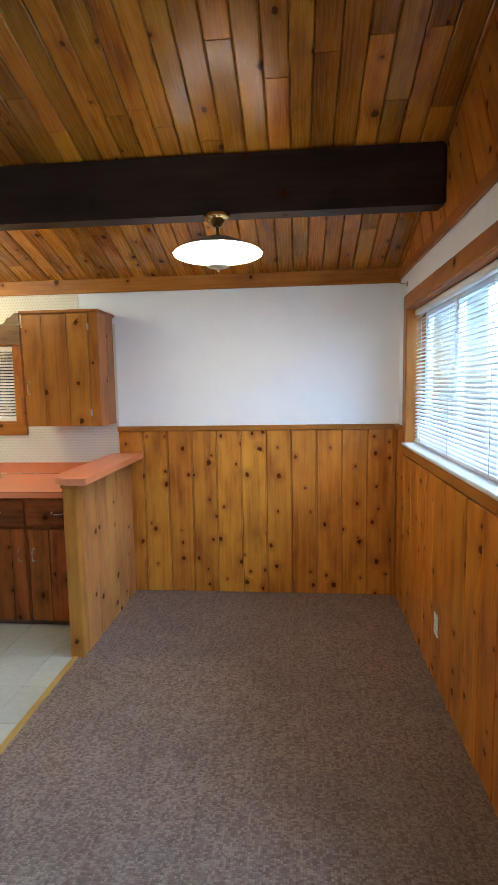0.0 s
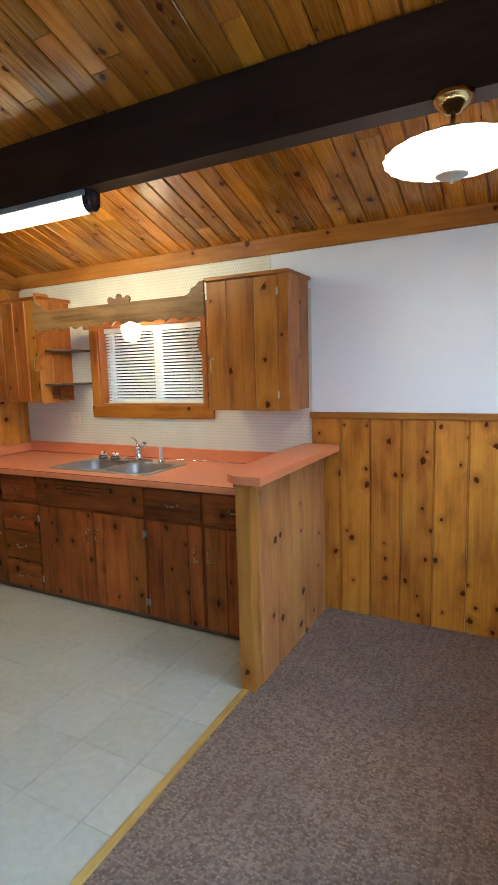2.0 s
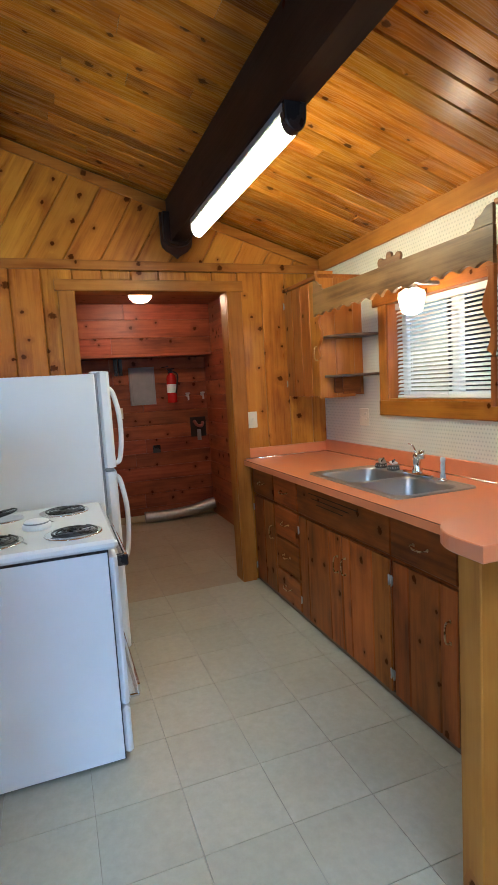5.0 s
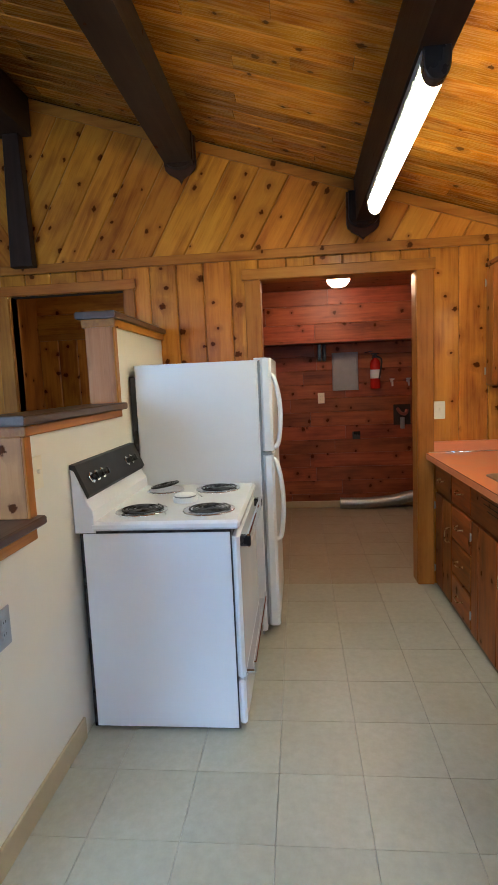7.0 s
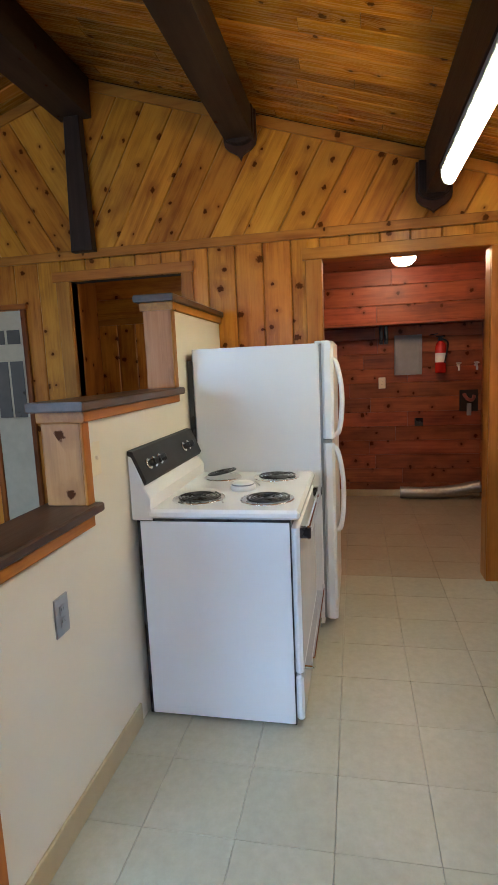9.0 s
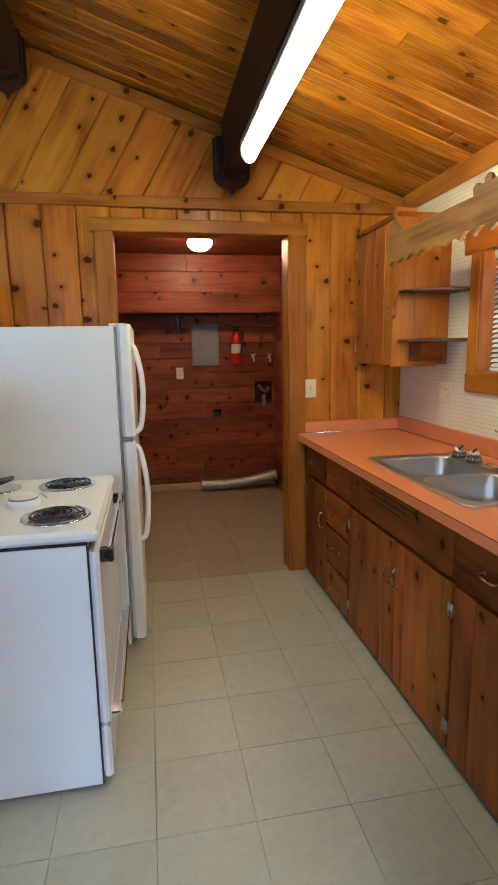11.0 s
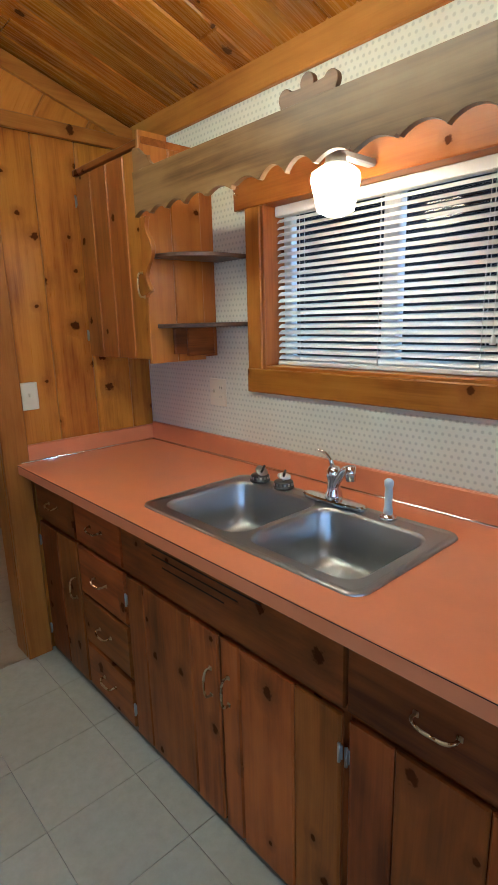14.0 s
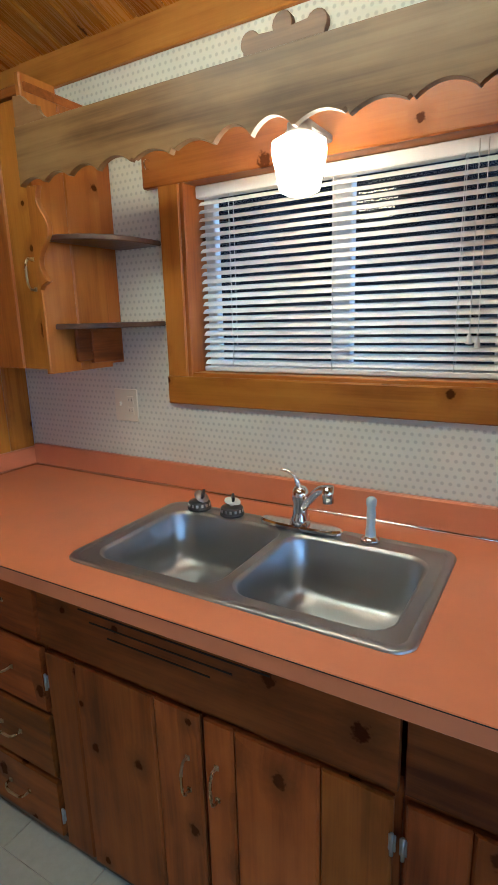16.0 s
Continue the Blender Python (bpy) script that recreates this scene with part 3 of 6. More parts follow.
casing("door_2", "open doorway with pine casing beside the half wall", [
    ((XW, HALL_Y0 - 0.10, 0), (XW + 0.022, HALL_Y0, HALL_Z), 2), ((XW, HALL_Y1, 0), (XW + 0.022, HALL_Y1 + 0.08, HALL_Z), 2),
    ((XW, HALL_Y0 - 0.12, HALL_Z), (XW + 0.028, HALL_Y1 + 0.09, HALL_Z + 0.068), 1),
    ((XW - 0.12, HALL_Y0 - 0.02, 0), (XW, HALL_Y0, HALL_Z), 2), ((XW - 0.12, HALL_Y1, 0), (XW, HALL_Y1 + 0.02, HALL_Z), 2)])

# north wall
KX0, KX1, KZ0, KZ1 = -2.553, -1.60, 1.300, 1.90        # kitchen window opening
wall_n = thing("wall_north", "white painted wall with knotty pine wainscot", "wall", (0, YN, 0), kind="structure")
core = bmnew()
yc0, yc1 = YN + 0.001, YN + 0.14
for a, c, z0, z1 in ((XW - 0.1, KX0, 0, ZN + 0.02), (KX0, KX1, 0, KZ0), (KX0, KX1, KZ1, ZN + 0.02), (KX1, XE + 0.1, 0, ZN + 0.02)):
    box(core, (a, yc0, z0), (c, yc1, z1), 0.0, 2)
part("wall_core", core, WHITE_WALL, wall_n)
paper = bmnew()
for a, c, z0, z1 in ((XW, KX0, 0.9, 2.26), (KX0, KX1, 0.9, KZ0), (KX0, KX1, KZ1, 2.26), (KX1, -1.11, 0.9, 2.26), (-1.11, -0.842, 0.9, 2.02)):
    box(paper, (a, YN - 0.003, z0), (c, YN + 0.0005, z1), 0.0, 2)
part("wallpaper", paper, PAPER, wall_n, "cream wallpaper with rows of small grey dots")
boards(wall_n, (-0.842, 0.0), (XE, 1.228), YN - 0.018, "y", 0.1835, PINE, sense=-1, depth=0.0175)
rail = bmnew()
box(rail, (-0.845, YN - 0.034, 1.228), (XE, YN, 1.266), 0.005, 0)
part("chair_rail", rail, PINE_TRIM, wall_n)
crown = bmnew()
box(crown, (XW, YN - 0.022, 2.245), (XE, YN, 2.352), 0.004, 0)
part("crown_board", crown, PINE_TRIM, wall_n)
post = bmnew()
box(post, (XE - 0.05, YN - 0.036, 0.0), (XE - 0.018, YN - 0.018, 1.228), 0.006, 2)
part("corner_board", post, PINE_TRIM, wall_n)

# east wall
EY0, EY1, EZ0, EZ1 = 2.05, 4.20, 1.16, 2.02          # dining window opening
wall_e = thing("wall_east", "white painted wall over knotty pine wainscot", "wall", (XE, 2, 0), kind="structure")
core = bmnew()
for a, c, z0, z1 in ((YS - 0.1, -0.35, 0, 2.3), (-0.35, 1.55, 0, 0.75), (-0.35, 1.55, 2.05, 2.3), (1.55, EY0, 0, 2.3), (EY0, EY1, 0, EZ0), (EY0, EY1, EZ1, 2.3), (EY1, YN + 0.1, 0, 2.3)):
    box(core, (XE + 0.001, a, z0), (XE + 0.15, c, z1), 0.0, 2)
prism(core, [(YS - 0.1, 2.3), (YN + 0.1, 2.3), (YN + 0.1, ceil_z(YN)), (YR, ceil_z(YR) + 0.02), (YS - 0.1, ceil_z(YN))], XE + 0.02, XE + 0.15, "yz", 2, 0.0)
part("wall_core", core, WHITE_WALL, wall_e)
boards(wall_e, (EY1 + 0.09, 0.0), (YN - 0.018, 1.228), XE, "x", 0.183, PINE, sense=1, depth=0.018)
boards(wall_e, (1.64, 0.0), (EY1 + 0.09, 1.075), XE, "x", 0.183, PINE, sense=1, depth=0.018)
bm = bmnew()
box(bm, (XE - 0.018, YS, 0), (XE, 1.64, 0.65), 0.003, 2)
part("board", bm, PINE, wall_e)
# made-up window, out of view, to hold a bluish fill lamp
added_win_l = thing("added_window_4", "added unseen side window with pine casing for fill light", "window", (XE, 0.6, 0.75), kind="structure")
for lo, hi, ax in (((XE - 0.022, -0.44, 0.66), (XE, -0.35, 2.14), 2), ((XE - 0.022, 1.55, 0.66), (XE, 1.64, 2.14), 2), ((XE - 0.022, -0.35, 2.05), (XE, 1.55, 2.14), 1), ((XE - 0.03, -0.35, 0.66), (XE, 1.55, 0.75), 1), ((XE + 0.06, 0.57, 0.75), (XE + 0.10, 0.63, 2.05), 2)):
    bm = bmnew()
    box(bm, lo, hi, 0.004, ax)
    part("casing_board", bm, PINE_TRIM, added_win_l)
# added lamp, tilted down, that brightens the range side and tile floor
lamp = bpy.data.lights.new("east_fill", "AREA")
lamp.shape, lamp.size, lamp.size_y, lamp.energy, lamp.color = "RECTANGLE", 1.88, 1.40, FILLEAST, (0.42, 0.68, 1.0)
new("east_fill", lamp).matrix_world = look((XE + 0.50, 0.6, 1.56), (XE - 0.5, 0.6, 1.10))
bm = bmnew()
box(bm, (XE - 0.034, EY1 + 0.09, 1.228), (XE, YN - 0.034, 1.266), 0.005, 1)
part("chair_rail", bm, PINE_TRIM, wall_e)
bm = bmnew()
box(bm, (XE - 0.02, YS, 2.262), (XE, YN - 0.022, 2.32), 0.004, 1)
part("trim_board", bm, PINE_TRIM, wall_e)
diagonals(wall_e, XE + 0.018, 1, PINE, 2.31)

# south wall behind the start of the walk, with an unseen window added for fill light
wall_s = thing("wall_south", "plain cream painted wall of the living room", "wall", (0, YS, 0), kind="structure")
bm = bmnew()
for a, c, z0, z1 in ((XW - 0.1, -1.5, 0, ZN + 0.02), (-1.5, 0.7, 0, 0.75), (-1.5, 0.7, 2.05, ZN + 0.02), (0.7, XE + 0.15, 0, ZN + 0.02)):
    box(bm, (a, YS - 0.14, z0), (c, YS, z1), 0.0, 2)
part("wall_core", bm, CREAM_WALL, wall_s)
added_win_s = thing("added_window_3", "added unseen south window with pine casing for fill light", "window", (0, YS, 0.75), kind="structure")
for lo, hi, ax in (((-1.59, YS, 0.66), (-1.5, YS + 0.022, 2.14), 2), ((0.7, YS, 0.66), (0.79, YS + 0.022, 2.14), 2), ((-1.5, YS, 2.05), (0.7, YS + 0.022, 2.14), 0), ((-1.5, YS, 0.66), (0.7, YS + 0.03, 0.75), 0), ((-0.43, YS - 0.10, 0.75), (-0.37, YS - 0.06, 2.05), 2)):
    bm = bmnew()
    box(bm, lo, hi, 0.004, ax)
    part("casing_board", bm, PINE_TRIM, added_win_s)
# added fill lamp that brightens the carpet and bar from behind
lamp = bpy.data.lights.new("south_fill", "AREA")
lamp.shape, lamp.size, lamp.size_y, lamp.energy, lamp.color = "RECTANGLE", 2.18, 1.28, FILLSOUTH, (0.80, 0.90, 1.0)
new("south_fill", lamp).matrix_world = look((-0.4, YS - 0.135, 1.40), (-0.4, YS + 1, 1.40))


# ---- purlins and ridge ----
def purlin(name, y0, y1, drop, label, tip):
    ob = thing(name, label, "beam", (XW, y0, ceil_z(y0)), kind="structure")
    bm = bmnew()
    za, zb = ceil_z(y0) - 0.004, ceil_z(y1) - 0.004
    if name == "beam_ridge":
        p = [(y0, za), ((y0 + y1) / 2, ceil_z(YR) - 0.004), (y1, zb), (y1, drop), (y0, drop)]
    else:
        p = [(y0, za), (y1, zb), (y1, drop), (y0, drop)]
    prism(bm, p, XW, XE, "yz", 0, 0.020)
    part("beam_timber", bm, BEAM, ob)
    if tip:
        mid, h = (y0 + y1) / 2, 0.105
        bm = bmnew()
        sides = [(1.0, 0.20), (1.0, 0.01), (0.93, -0.020), (0.70, -0.045), (0.40, -0.062), (0.14, -0.080)]
        p = [(mid - h * f, drop + g) for f, g in sides] + [(mid, min(tip, drop - 0.095))] + [(mid + h * f, drop + g) for f, g in reversed(sides)]
        prism(bm, p, XW + 0.0185, XW + 0.045, "yz", 2, 0.004)
        part("bracket", bm, BRACKET, ob, "red-brown pointed shield bracket")
        bm = bmnew()
        round_end = [(mid + 0.094 * math.cos(radians(a)), drop + 0.035 + 0.062 * math.sin(radians(a))) for a in range(180, 361, 15)]
        prism(bm, round_end + [(mid + 0.094, drop + 0.19), (mid - 0.094, drop + 0.19)], XW + 0.046, XW + 0.105, "yz", 2, 0.006)
        part("collar", bm, BEAM, ob, "dark rounded collar")
    return ob


purlin("beam_north", 3.400, 3.505, 2.405, "black-brown stained ceiling beam with a pointed wall bracket", 2.335)
purlin("beam_middle", 2.200, 2.375, 2.845, "black-brown stained ceiling beam with a pointed wall bracket", 2.735)
purlin("beam_ridge", YR - 0.09, YR + 0.13, 3.12, "heavy black-brown ridge beam on a king post", None)
purlin("beam_south", -0.055, 0.155, 2.83, "black-brown stained ceiling beam", 2.735)
bm = bmnew()
prism(bm, [(YR - 0.065, 2.27), (YR + 0.095, 2.27), (YR + 0.070, 3.12), (YR - 0.040, 3.12)], XW + 0.0205, XW + 0.09, "yz", 2, 0.006)
solo("king_post", bm, BEAM, "dark stained king post under the ridge beam", "post", "structure")

# ---- laundry behind the west doorway ----
LX0, LX1, LY0, LY1, LZ = -5.66, XW - 0.10, 2.10, 4.25, 2.33
laundry = thing("wall_laundry", "red-brown cedar board walls of the laundry", "wall", (LX0, 3, 0), kind="structure")


def rows_of(parent, axis, face, lo, hi, z0, z1, height, mat, depth, stagger=True):
    z = z0
    while z < z1 - 0.01:
        h = min(height, z1 - z)
        cuts = [lo, hi]
        if stagger:
            cuts = [lo, lo + (hi - lo) * random.uniform(0.25, 0.75), hi]
        for a, c in zip(cuts, cuts[1:]):
            bm = bmnew()
            d = depth + random.uniform(0, 0.004)
            if axis == "x":
                box(bm, (face, a + 0.0006, z + 0.0006), (face + d, c - 0.0006, z + h - 0.0006), 0.005, 1)
            else:
                box(bm, (a + 0.0006, face, z + 0.0006), (c - 0.0006, face + d, z + h - 0.0006), 0.005, 0)
            part("board", bm, mat, parent)
        z += h


rows_of(laundry, "x", LX0, LY0, LY1, 0.0, 1.80, 0.152, CEDAR, 0.02)
rows_of(laundry, "y", LY1, LX0 + 0.02, LX1, 0.0, LZ, 0.152, CEDAR, -0.02, False)
rows_of(laundry, "y", LY0, LX0 + 0.02, LX1, 0.0, LZ, 0.152, CEDAR, 0.02, False)
core = bmnew()
box(core, (LX0 - 0.1, LY0 - 0.1, 0), (LX0 - 0.002, LY1 + 0.1, LZ), 0.0)
box(core, (LX0 - 0.1, LY1 + 0.002, 0), (LX1, LY1 + 0.1, LZ), 0.0)
box(core, (LX0 - 0.1, LY0 - 0.1, 0), (LX1, LY0 - 0.002, LZ), 0.0)
part("wall_core", core, DARK_GAP, laundry)
bm = bmnew()
box(bm, (LX0 + 0.021, LY0, 0.0), (LX0 + 0.035, LY1 - 0.021, 0.075), 0.004, 1)
part("baseboard", bm, BASE_PAINT, laundry, "pale tan baseboard")
soffit = thing("soffit_laundry", "red-brown cedar board bulkhead over the laundry wall", "bulkhead", (LX0, 3, 1.8), kind="structure")
rows_of(soffit, "x", LX0 + 0.31, LY0 + 0.021, LY1 - 0.021, 1.80, LZ - 0.001, 0.185, CEDAR, 0.018)
bm = bmnew()
box(bm, (LX0, LY0 + 0.021, 1.802), (LX0 + 0.309, LY1 - 0.021, 1.82), 0.002, 1)
box(bm, (LX0 + 0.33, LY0 + 0.021, 1.795), (LX0 + 0.345, LY1 - 0.021, 1.822), 0.003, 1)
part("soffit_board", bm, CEDAR, soffit)
bm = bmnew()
box(bm, (LX0 - 0.1, LY0 - 0.1, LZ), (LX1, LY1 + 0.1, LZ + 0.05), 0.0, 1)
solo("ceiling_laundry", bm, CEDAR, "flat red-brown board ceiling of the laundry", "ceiling", "structure")

# small hall behind the second opening
hall = thing("wall_hall", "dim brown pine walls of the hall", "wall", (-4.6, 1.4, 0), kind="structure")
HX = -4.75
boards(hall, (0.55, 0.0), (1.96, 1.90), HX + 0.02, "x", 0.185, PINE, sense=1, depth=0.018)
rows_of(hall, "x", HX, 0.55, 1.96, 1.955, 2.33, 0.185, PINE, 0.02, False)
bm = bmnew()
box(bm, (HX + 0.002, 0.55, 1.90), (HX + 0.032, 1.96, 1.955), 0.004, 1)
part("trim_board", bm, PINE_TRIM, hall)
bm = bmnew()
box(bm, (HX - 0.1, 0.45, 0), (HX - 0.002, 2.0, 2.4), 0.0)
# unseen opening made up here for the hall fill lamp
for x0, x1, z0, z1 in ((HX, -4.45, 0, 2.34), (-4.45, -3.75, 0, 0.95), (-4.45, -3.75, 1.95, 2.34), (-3.75, LX1, 0, 2.34)):
    box(bm, (x0, 1.96, z0), (x1, 2.0, z1), 0.0)
box(bm, (HX, 0.45, 0), (LX1, 0.549, 2.4), 0.0)
box(bm, (HX, 0.549, 2.34), (LX1, 1.96, 2.4), 0.0)
part("wall_core", bm, CAB_UPPER, hall)
# added fill lamp in that opening, only to lift the hall walls
lamp = bpy.data.lights.new("hall_fill", "AREA")
lamp.shape, lamp.size, lamp.size_y, lamp.energy, lamp.color = "RECTANGLE", 0.68, 0.98, 2.2, (1.0, 0.93, 0.80)
new("hall_fill", lamp).matrix_world = look((-4.10, 1.995, 1.45), (-4.10, 1.0, 1.45))

# ---- half wall, stepped up in three heights ----
HW0, HW1 = 1.940, 2.082
half = thing("half_wall", "cream stepped half wall with dark ledges and pine ends", "half wall", (-2, 2, 0), kind="structure")
bm = bmnew()
prism(bm, [(-0.845, 0.0), (-0.845, 0.93), (-1.475, 0.93), (-1.475, 1.285), (-2.44, 1.285), (-2.44, 1.74), (XW + 0.002, 1.74), (XW + 0.002, 0.0)], HW0, HW1, "xz", 2, 0.002)
part("plaster", bm, CREAM_WALL, half)
bm = bmnew()
box(bm, (-1.74, HW1 - 0.001, 0.0), (-0.889, HW1 + 0.012, 0.095), 0.004, 0)
part("baseboard", bm, BASE_PAINT, half, "tan painted baseboard")
for name, lo, hi, mat, ax in (
        ("ledge", (-1.515, HW0 - 0.03, 0.972), (-0.80, HW1 + 0.035, 1.004), CAPWOOD, 0),
        ("ledge", (-2.48, HW0 - 0.03, 1.322), (-1.42, HW1 + 0.035, 1.356), CAPWOOD, 0),
        ("ledge", (XW + 0.003, HW0 - 0.03, 1.780), (-2.375, HW1 + 0.035, 1.815), CAPWOOD, 0),
        ("ledge_trim", (-1.474, HW0 - 0.015, 0.930), (-0.828, HW1 + 0.018, 0.972), PINE_TRIM, 0),
        ("ledge_trim", (-2.439, HW0 - 0.015, 1.285), (-1.455, HW1 + 0.018, 1.322), PINE_TRIM, 0),
        ("ledge_trim", (XW + 0.004, HW0 - 0.015, 1.740), (-2.415, HW1 + 0.018, 1.780), PINE_TRIM, 0),
        # shadow on this low end put into its colour by the darker cabinet stain
        ("end_board", (-0.8445, HW0 - 0.012, 0.005), (-0.826, HW1 + 0.012, 0.930), CABINET, 2),
        ("end_board", (-1.475, HW0, 1.004), (-1.455, HW1, 1.285), PINE_PALE, 2),
        ("end_board", (-2.44, HW0, 1.356), (-2.42, HW1, 1.740), PINE_PALE, 2),
        ("corner_trim", (-0.888, HW1 - 0.001, 0.002), (-0.8446, HW1 + 0.014, 0.930), PINE_TRIM, 2),
        ("corner_trim", (-1.50, HW1 - 0.001, 1.004), (-1.454, HW1 + 0.010, 1.285), PINE_TRIM, 2),
        ("corner_trim", (-2.465, HW1 - 0.001, 1.356), (-2.419, HW1 + 0.010, 1.740), PINE_TRIM, 2)):
    bm = bmnew()
    box(bm, lo, hi, 0.006 if name == "ledge" else 0.003, ax)
    part(name, bm, mat, half)


# ---- windows ----
def blind(name, label, axis, fixed, lo, hi, z0, z1, pitch, tilt, flip, group=""):
    """A venetian blind: headrail, slats, bottom rail and ladder cords."""
    ob = thing(name, label, "blind", (lo, fixed, z1) if axis == "x" else (fixed, lo, z1), group)

    def put(nm, a, c, zz0, zz1, half_d, mat, bev=0.003):
        bm = bmnew()
        if axis == "x":
            box(bm, (a, fixed - half_d, zz0), (c, fixed + half_d, zz1), bev, 0)
        else:
            box(bm, (fixed - half_d, a, zz0), (fixed + half_d, c, zz1), bev, 1)
        part(nm, bm, mat, ob)
    put("headrail", lo, hi, z1 - 0.035, z1, 0.016, BLIND)
    put("bottom_rail", lo + 0.004, hi - 0.004, z0, z0 + 0.016, 0.012, BLIND)
    n = int((z1 - 0.040 - z0 - 0.03) / pitch) + 1
    pitch = (z1 - 0.048 - z0 - 0.03) / (n - 1)
    bm = bmnew()
    prof = [(-0.0125, -0.0012), (-0.006, 0.0008), (0.0, 0.0016), (0.006, 0.0008), (0.0125, -0.0012)]
    rows = []
    for e in (lo + 0.004, hi - 0.004):
        row = []
        for s in (0.0, -0.0006):
            for d, h in prof:
                co = Vector((e, d, h + s)) if axis == "x" else Vector((d, e, h + s))
                row.append(add_vert(bm, co, (0, 0, 0), None))
        rows.append(row)
    k = len(prof)
    fs = []
    for i in range(k - 1):
        fs.append(bm.faces.new((rows[0][i], rows[0][i + 1], rows[1][i + 1], rows[1][i])))
        fs.append(bm.faces.new((rows[0][k + i], rows[0][k + i + 1], rows[1][k + i + 1], rows[1][k + i])))
    for i in (0, k - 1):
        fs.append(bm.faces.new((rows[0][i], rows[0][k + i], rows[1][k + i], rows[1][i])))
    bmesh.ops.recalc_face_normals(bm, faces=fs)
    me = mesh_of("slat", bm, BLIND)
    for i in range(n):
        s = new("slat", me)
        z = z0 + 0.03 + i * pitch
        tl = tilt + random.uniform(-1.5, 1.5)
        s.parent = ob
        s.matrix_parent_inverse = ob.matrix_world.inverted()
        s.matrix_basis = pose(0, fixed, z, tl * flip, 0, 0) if axis == "x" else pose(fixed, 0, z, 0, tl * flip, 0)
    for f in ((0.13, 0.5, 0.87) if hi - lo < 1.3 else (0.08, 0.36, 0.64, 0.92)):
        e = lo + (hi - lo) * f
        for d in (-0.0135, 0.0135):
            bm = bmnew()
            c0, c1 = ((e, fixed + d, z0 + 0.01), (e, fixed + d, z1 - 0.02)) if axis == "x" else ((fixed + d, e, z0 + 0.01), (fixed + d, e, z1 - 0.02))
            sweep(bm, [c0, c1], 0.0011, 6)
            part("cord", bm, BLIND, ob)
    return ob


def frame_bars(ob, name, pieces, mat, b=0.004):
    for lo, hi, ax in pieces:
        bm = bmnew()
        box(bm, lo, hi, b, ax)
        part(name, bm, mat, ob)


win_n = thing("window_1", "kitchen window with honey pine casing over the sink", "window", (-2.1, YN, 1.3), kind="structure")
cy = YN - 0.024
frame_bars(win_n, "casing_board", [
    ((-2.648, cy, KZ0), (-2.568, YN - 0.003, 1.985), 2), ((-1.63, cy, KZ0), (-1.552, YN - 0.003, 1.985), 2),
    ((-2.648, cy - 0.003, 1.208), (-1.552, YN - 0.003, KZ0), 0), ((-2.70, cy - 0.004, KZ1 - 0.02), (-1.40, YN - 0.003, 2.01), 0)], CAB_UPPER)
frame_bars(win_n, "jamb", [
    ((KX0 - 0.015, YN - 0.022, KZ0 - 0.0), (KX0 + 0.004, YN + 0.13, KZ1), 2), ((KX1 - 0.004 - 0.03, YN - 0.022, KZ0), (KX1 - 0.03 + 0.015, YN + 0.13, KZ1), 2),
    ((KX0, YN - 0.02, KZ0 - 0.01), (KX1 - 0.03, YN + 0.13, KZ0 + 0.012), 0), ((KX0, YN - 0.02, KZ1 - 0.02), (KX1 - 0.03, YN + 0.13, KZ1), 0)], CAB_UPPER, 0.003)
frame_bars(win_n, "sash", [
    ((KX0, YN + 0.085, KZ0), (KX0 + 0.04, YN + 0.12, KZ1), 2), ((KX1 - 0.07, YN + 0.085, KZ0), (KX1 - 0.03, YN + 0.12, KZ1), 2), ((-2.115, YN + 0.08, KZ0), (-2.055, YN + 0.12, KZ1), 2),
    ((KX0, YN + 0.085, KZ0), (KX1 - 0.03, YN + 0.12, KZ0 + 0.045), 0), ((KX0, YN + 0.085, KZ1 - 0.045), (KX1 - 0.03, YN + 0.12, KZ1), 0)], VINYL_FRAME)
for a, c in ((KX0 + 0.03, -2.11), (-2.06, KX1 - 0.06)):
    bm = bmnew()
    box(bm, (a, YN + 0.100, KZ0 + 0.03), (c, YN + 0.104, KZ1 - 0.03), 0.0)
    part("pane", bm, GLASS, win_n).visible_shadow = False
blind("venetian_blind", "white slatted blind lowered with slats open over the sink", "x", YN + 0.045, KX0 + 0.012, KX1 - 0.042, KZ0 + 0.014, KZ1 - 0.022, 0.0225, 36, 1, "window blinds")

win_e = thing("window_2", "large dining window with pale pine casing", "window", (XE, 3, 1.1), kind="structure")
frame_bars(win_e, "casing_board", [
    ((XE - 0.024, EY1, EZ0 - 0.06), (XE + 0.001, EY1 + 0.09, EZ1 + 0.09), 2), ((XE - 0.024, EY0 - 0.09, EZ0 - 0.06), (XE + 0.001, EY0, EZ1 + 0.09), 2),
    ((XE - 0.028, EY0, EZ1), (XE + 0.001, EY1, EZ1 + 0.092), 1), ((XE - 0.030, EY0, EZ0 - 0.07), (XE + 0.001, EY1, EZ0 - 0.005), 1)], PINE_TRIM)
frame_bars(win_e, "jamb", [
    ((XE - 0.02, EY1 - 0.004, EZ0), (XE + 0.14, EY1 + 0.012, EZ1), 2), ((XE - 0.02, EY0 - 0.012, EZ0), (XE + 0.14, EY0 + 0.004, EZ1), 2),
    ((XE - 0.02, EY0, EZ1 - 0.004), (XE + 0.14, EY1, EZ1 + 0.012), 1)], PINE_TRIM, 0.003)
frame_bars(win_e, "window_sill", [((XE - 0.045, EY0 - 0.01, EZ0 - 0.012), (XE + 0.14, EY1 - 0.005, EZ0 + 0.008), 1)], VINYL_FRAME, 0.005)
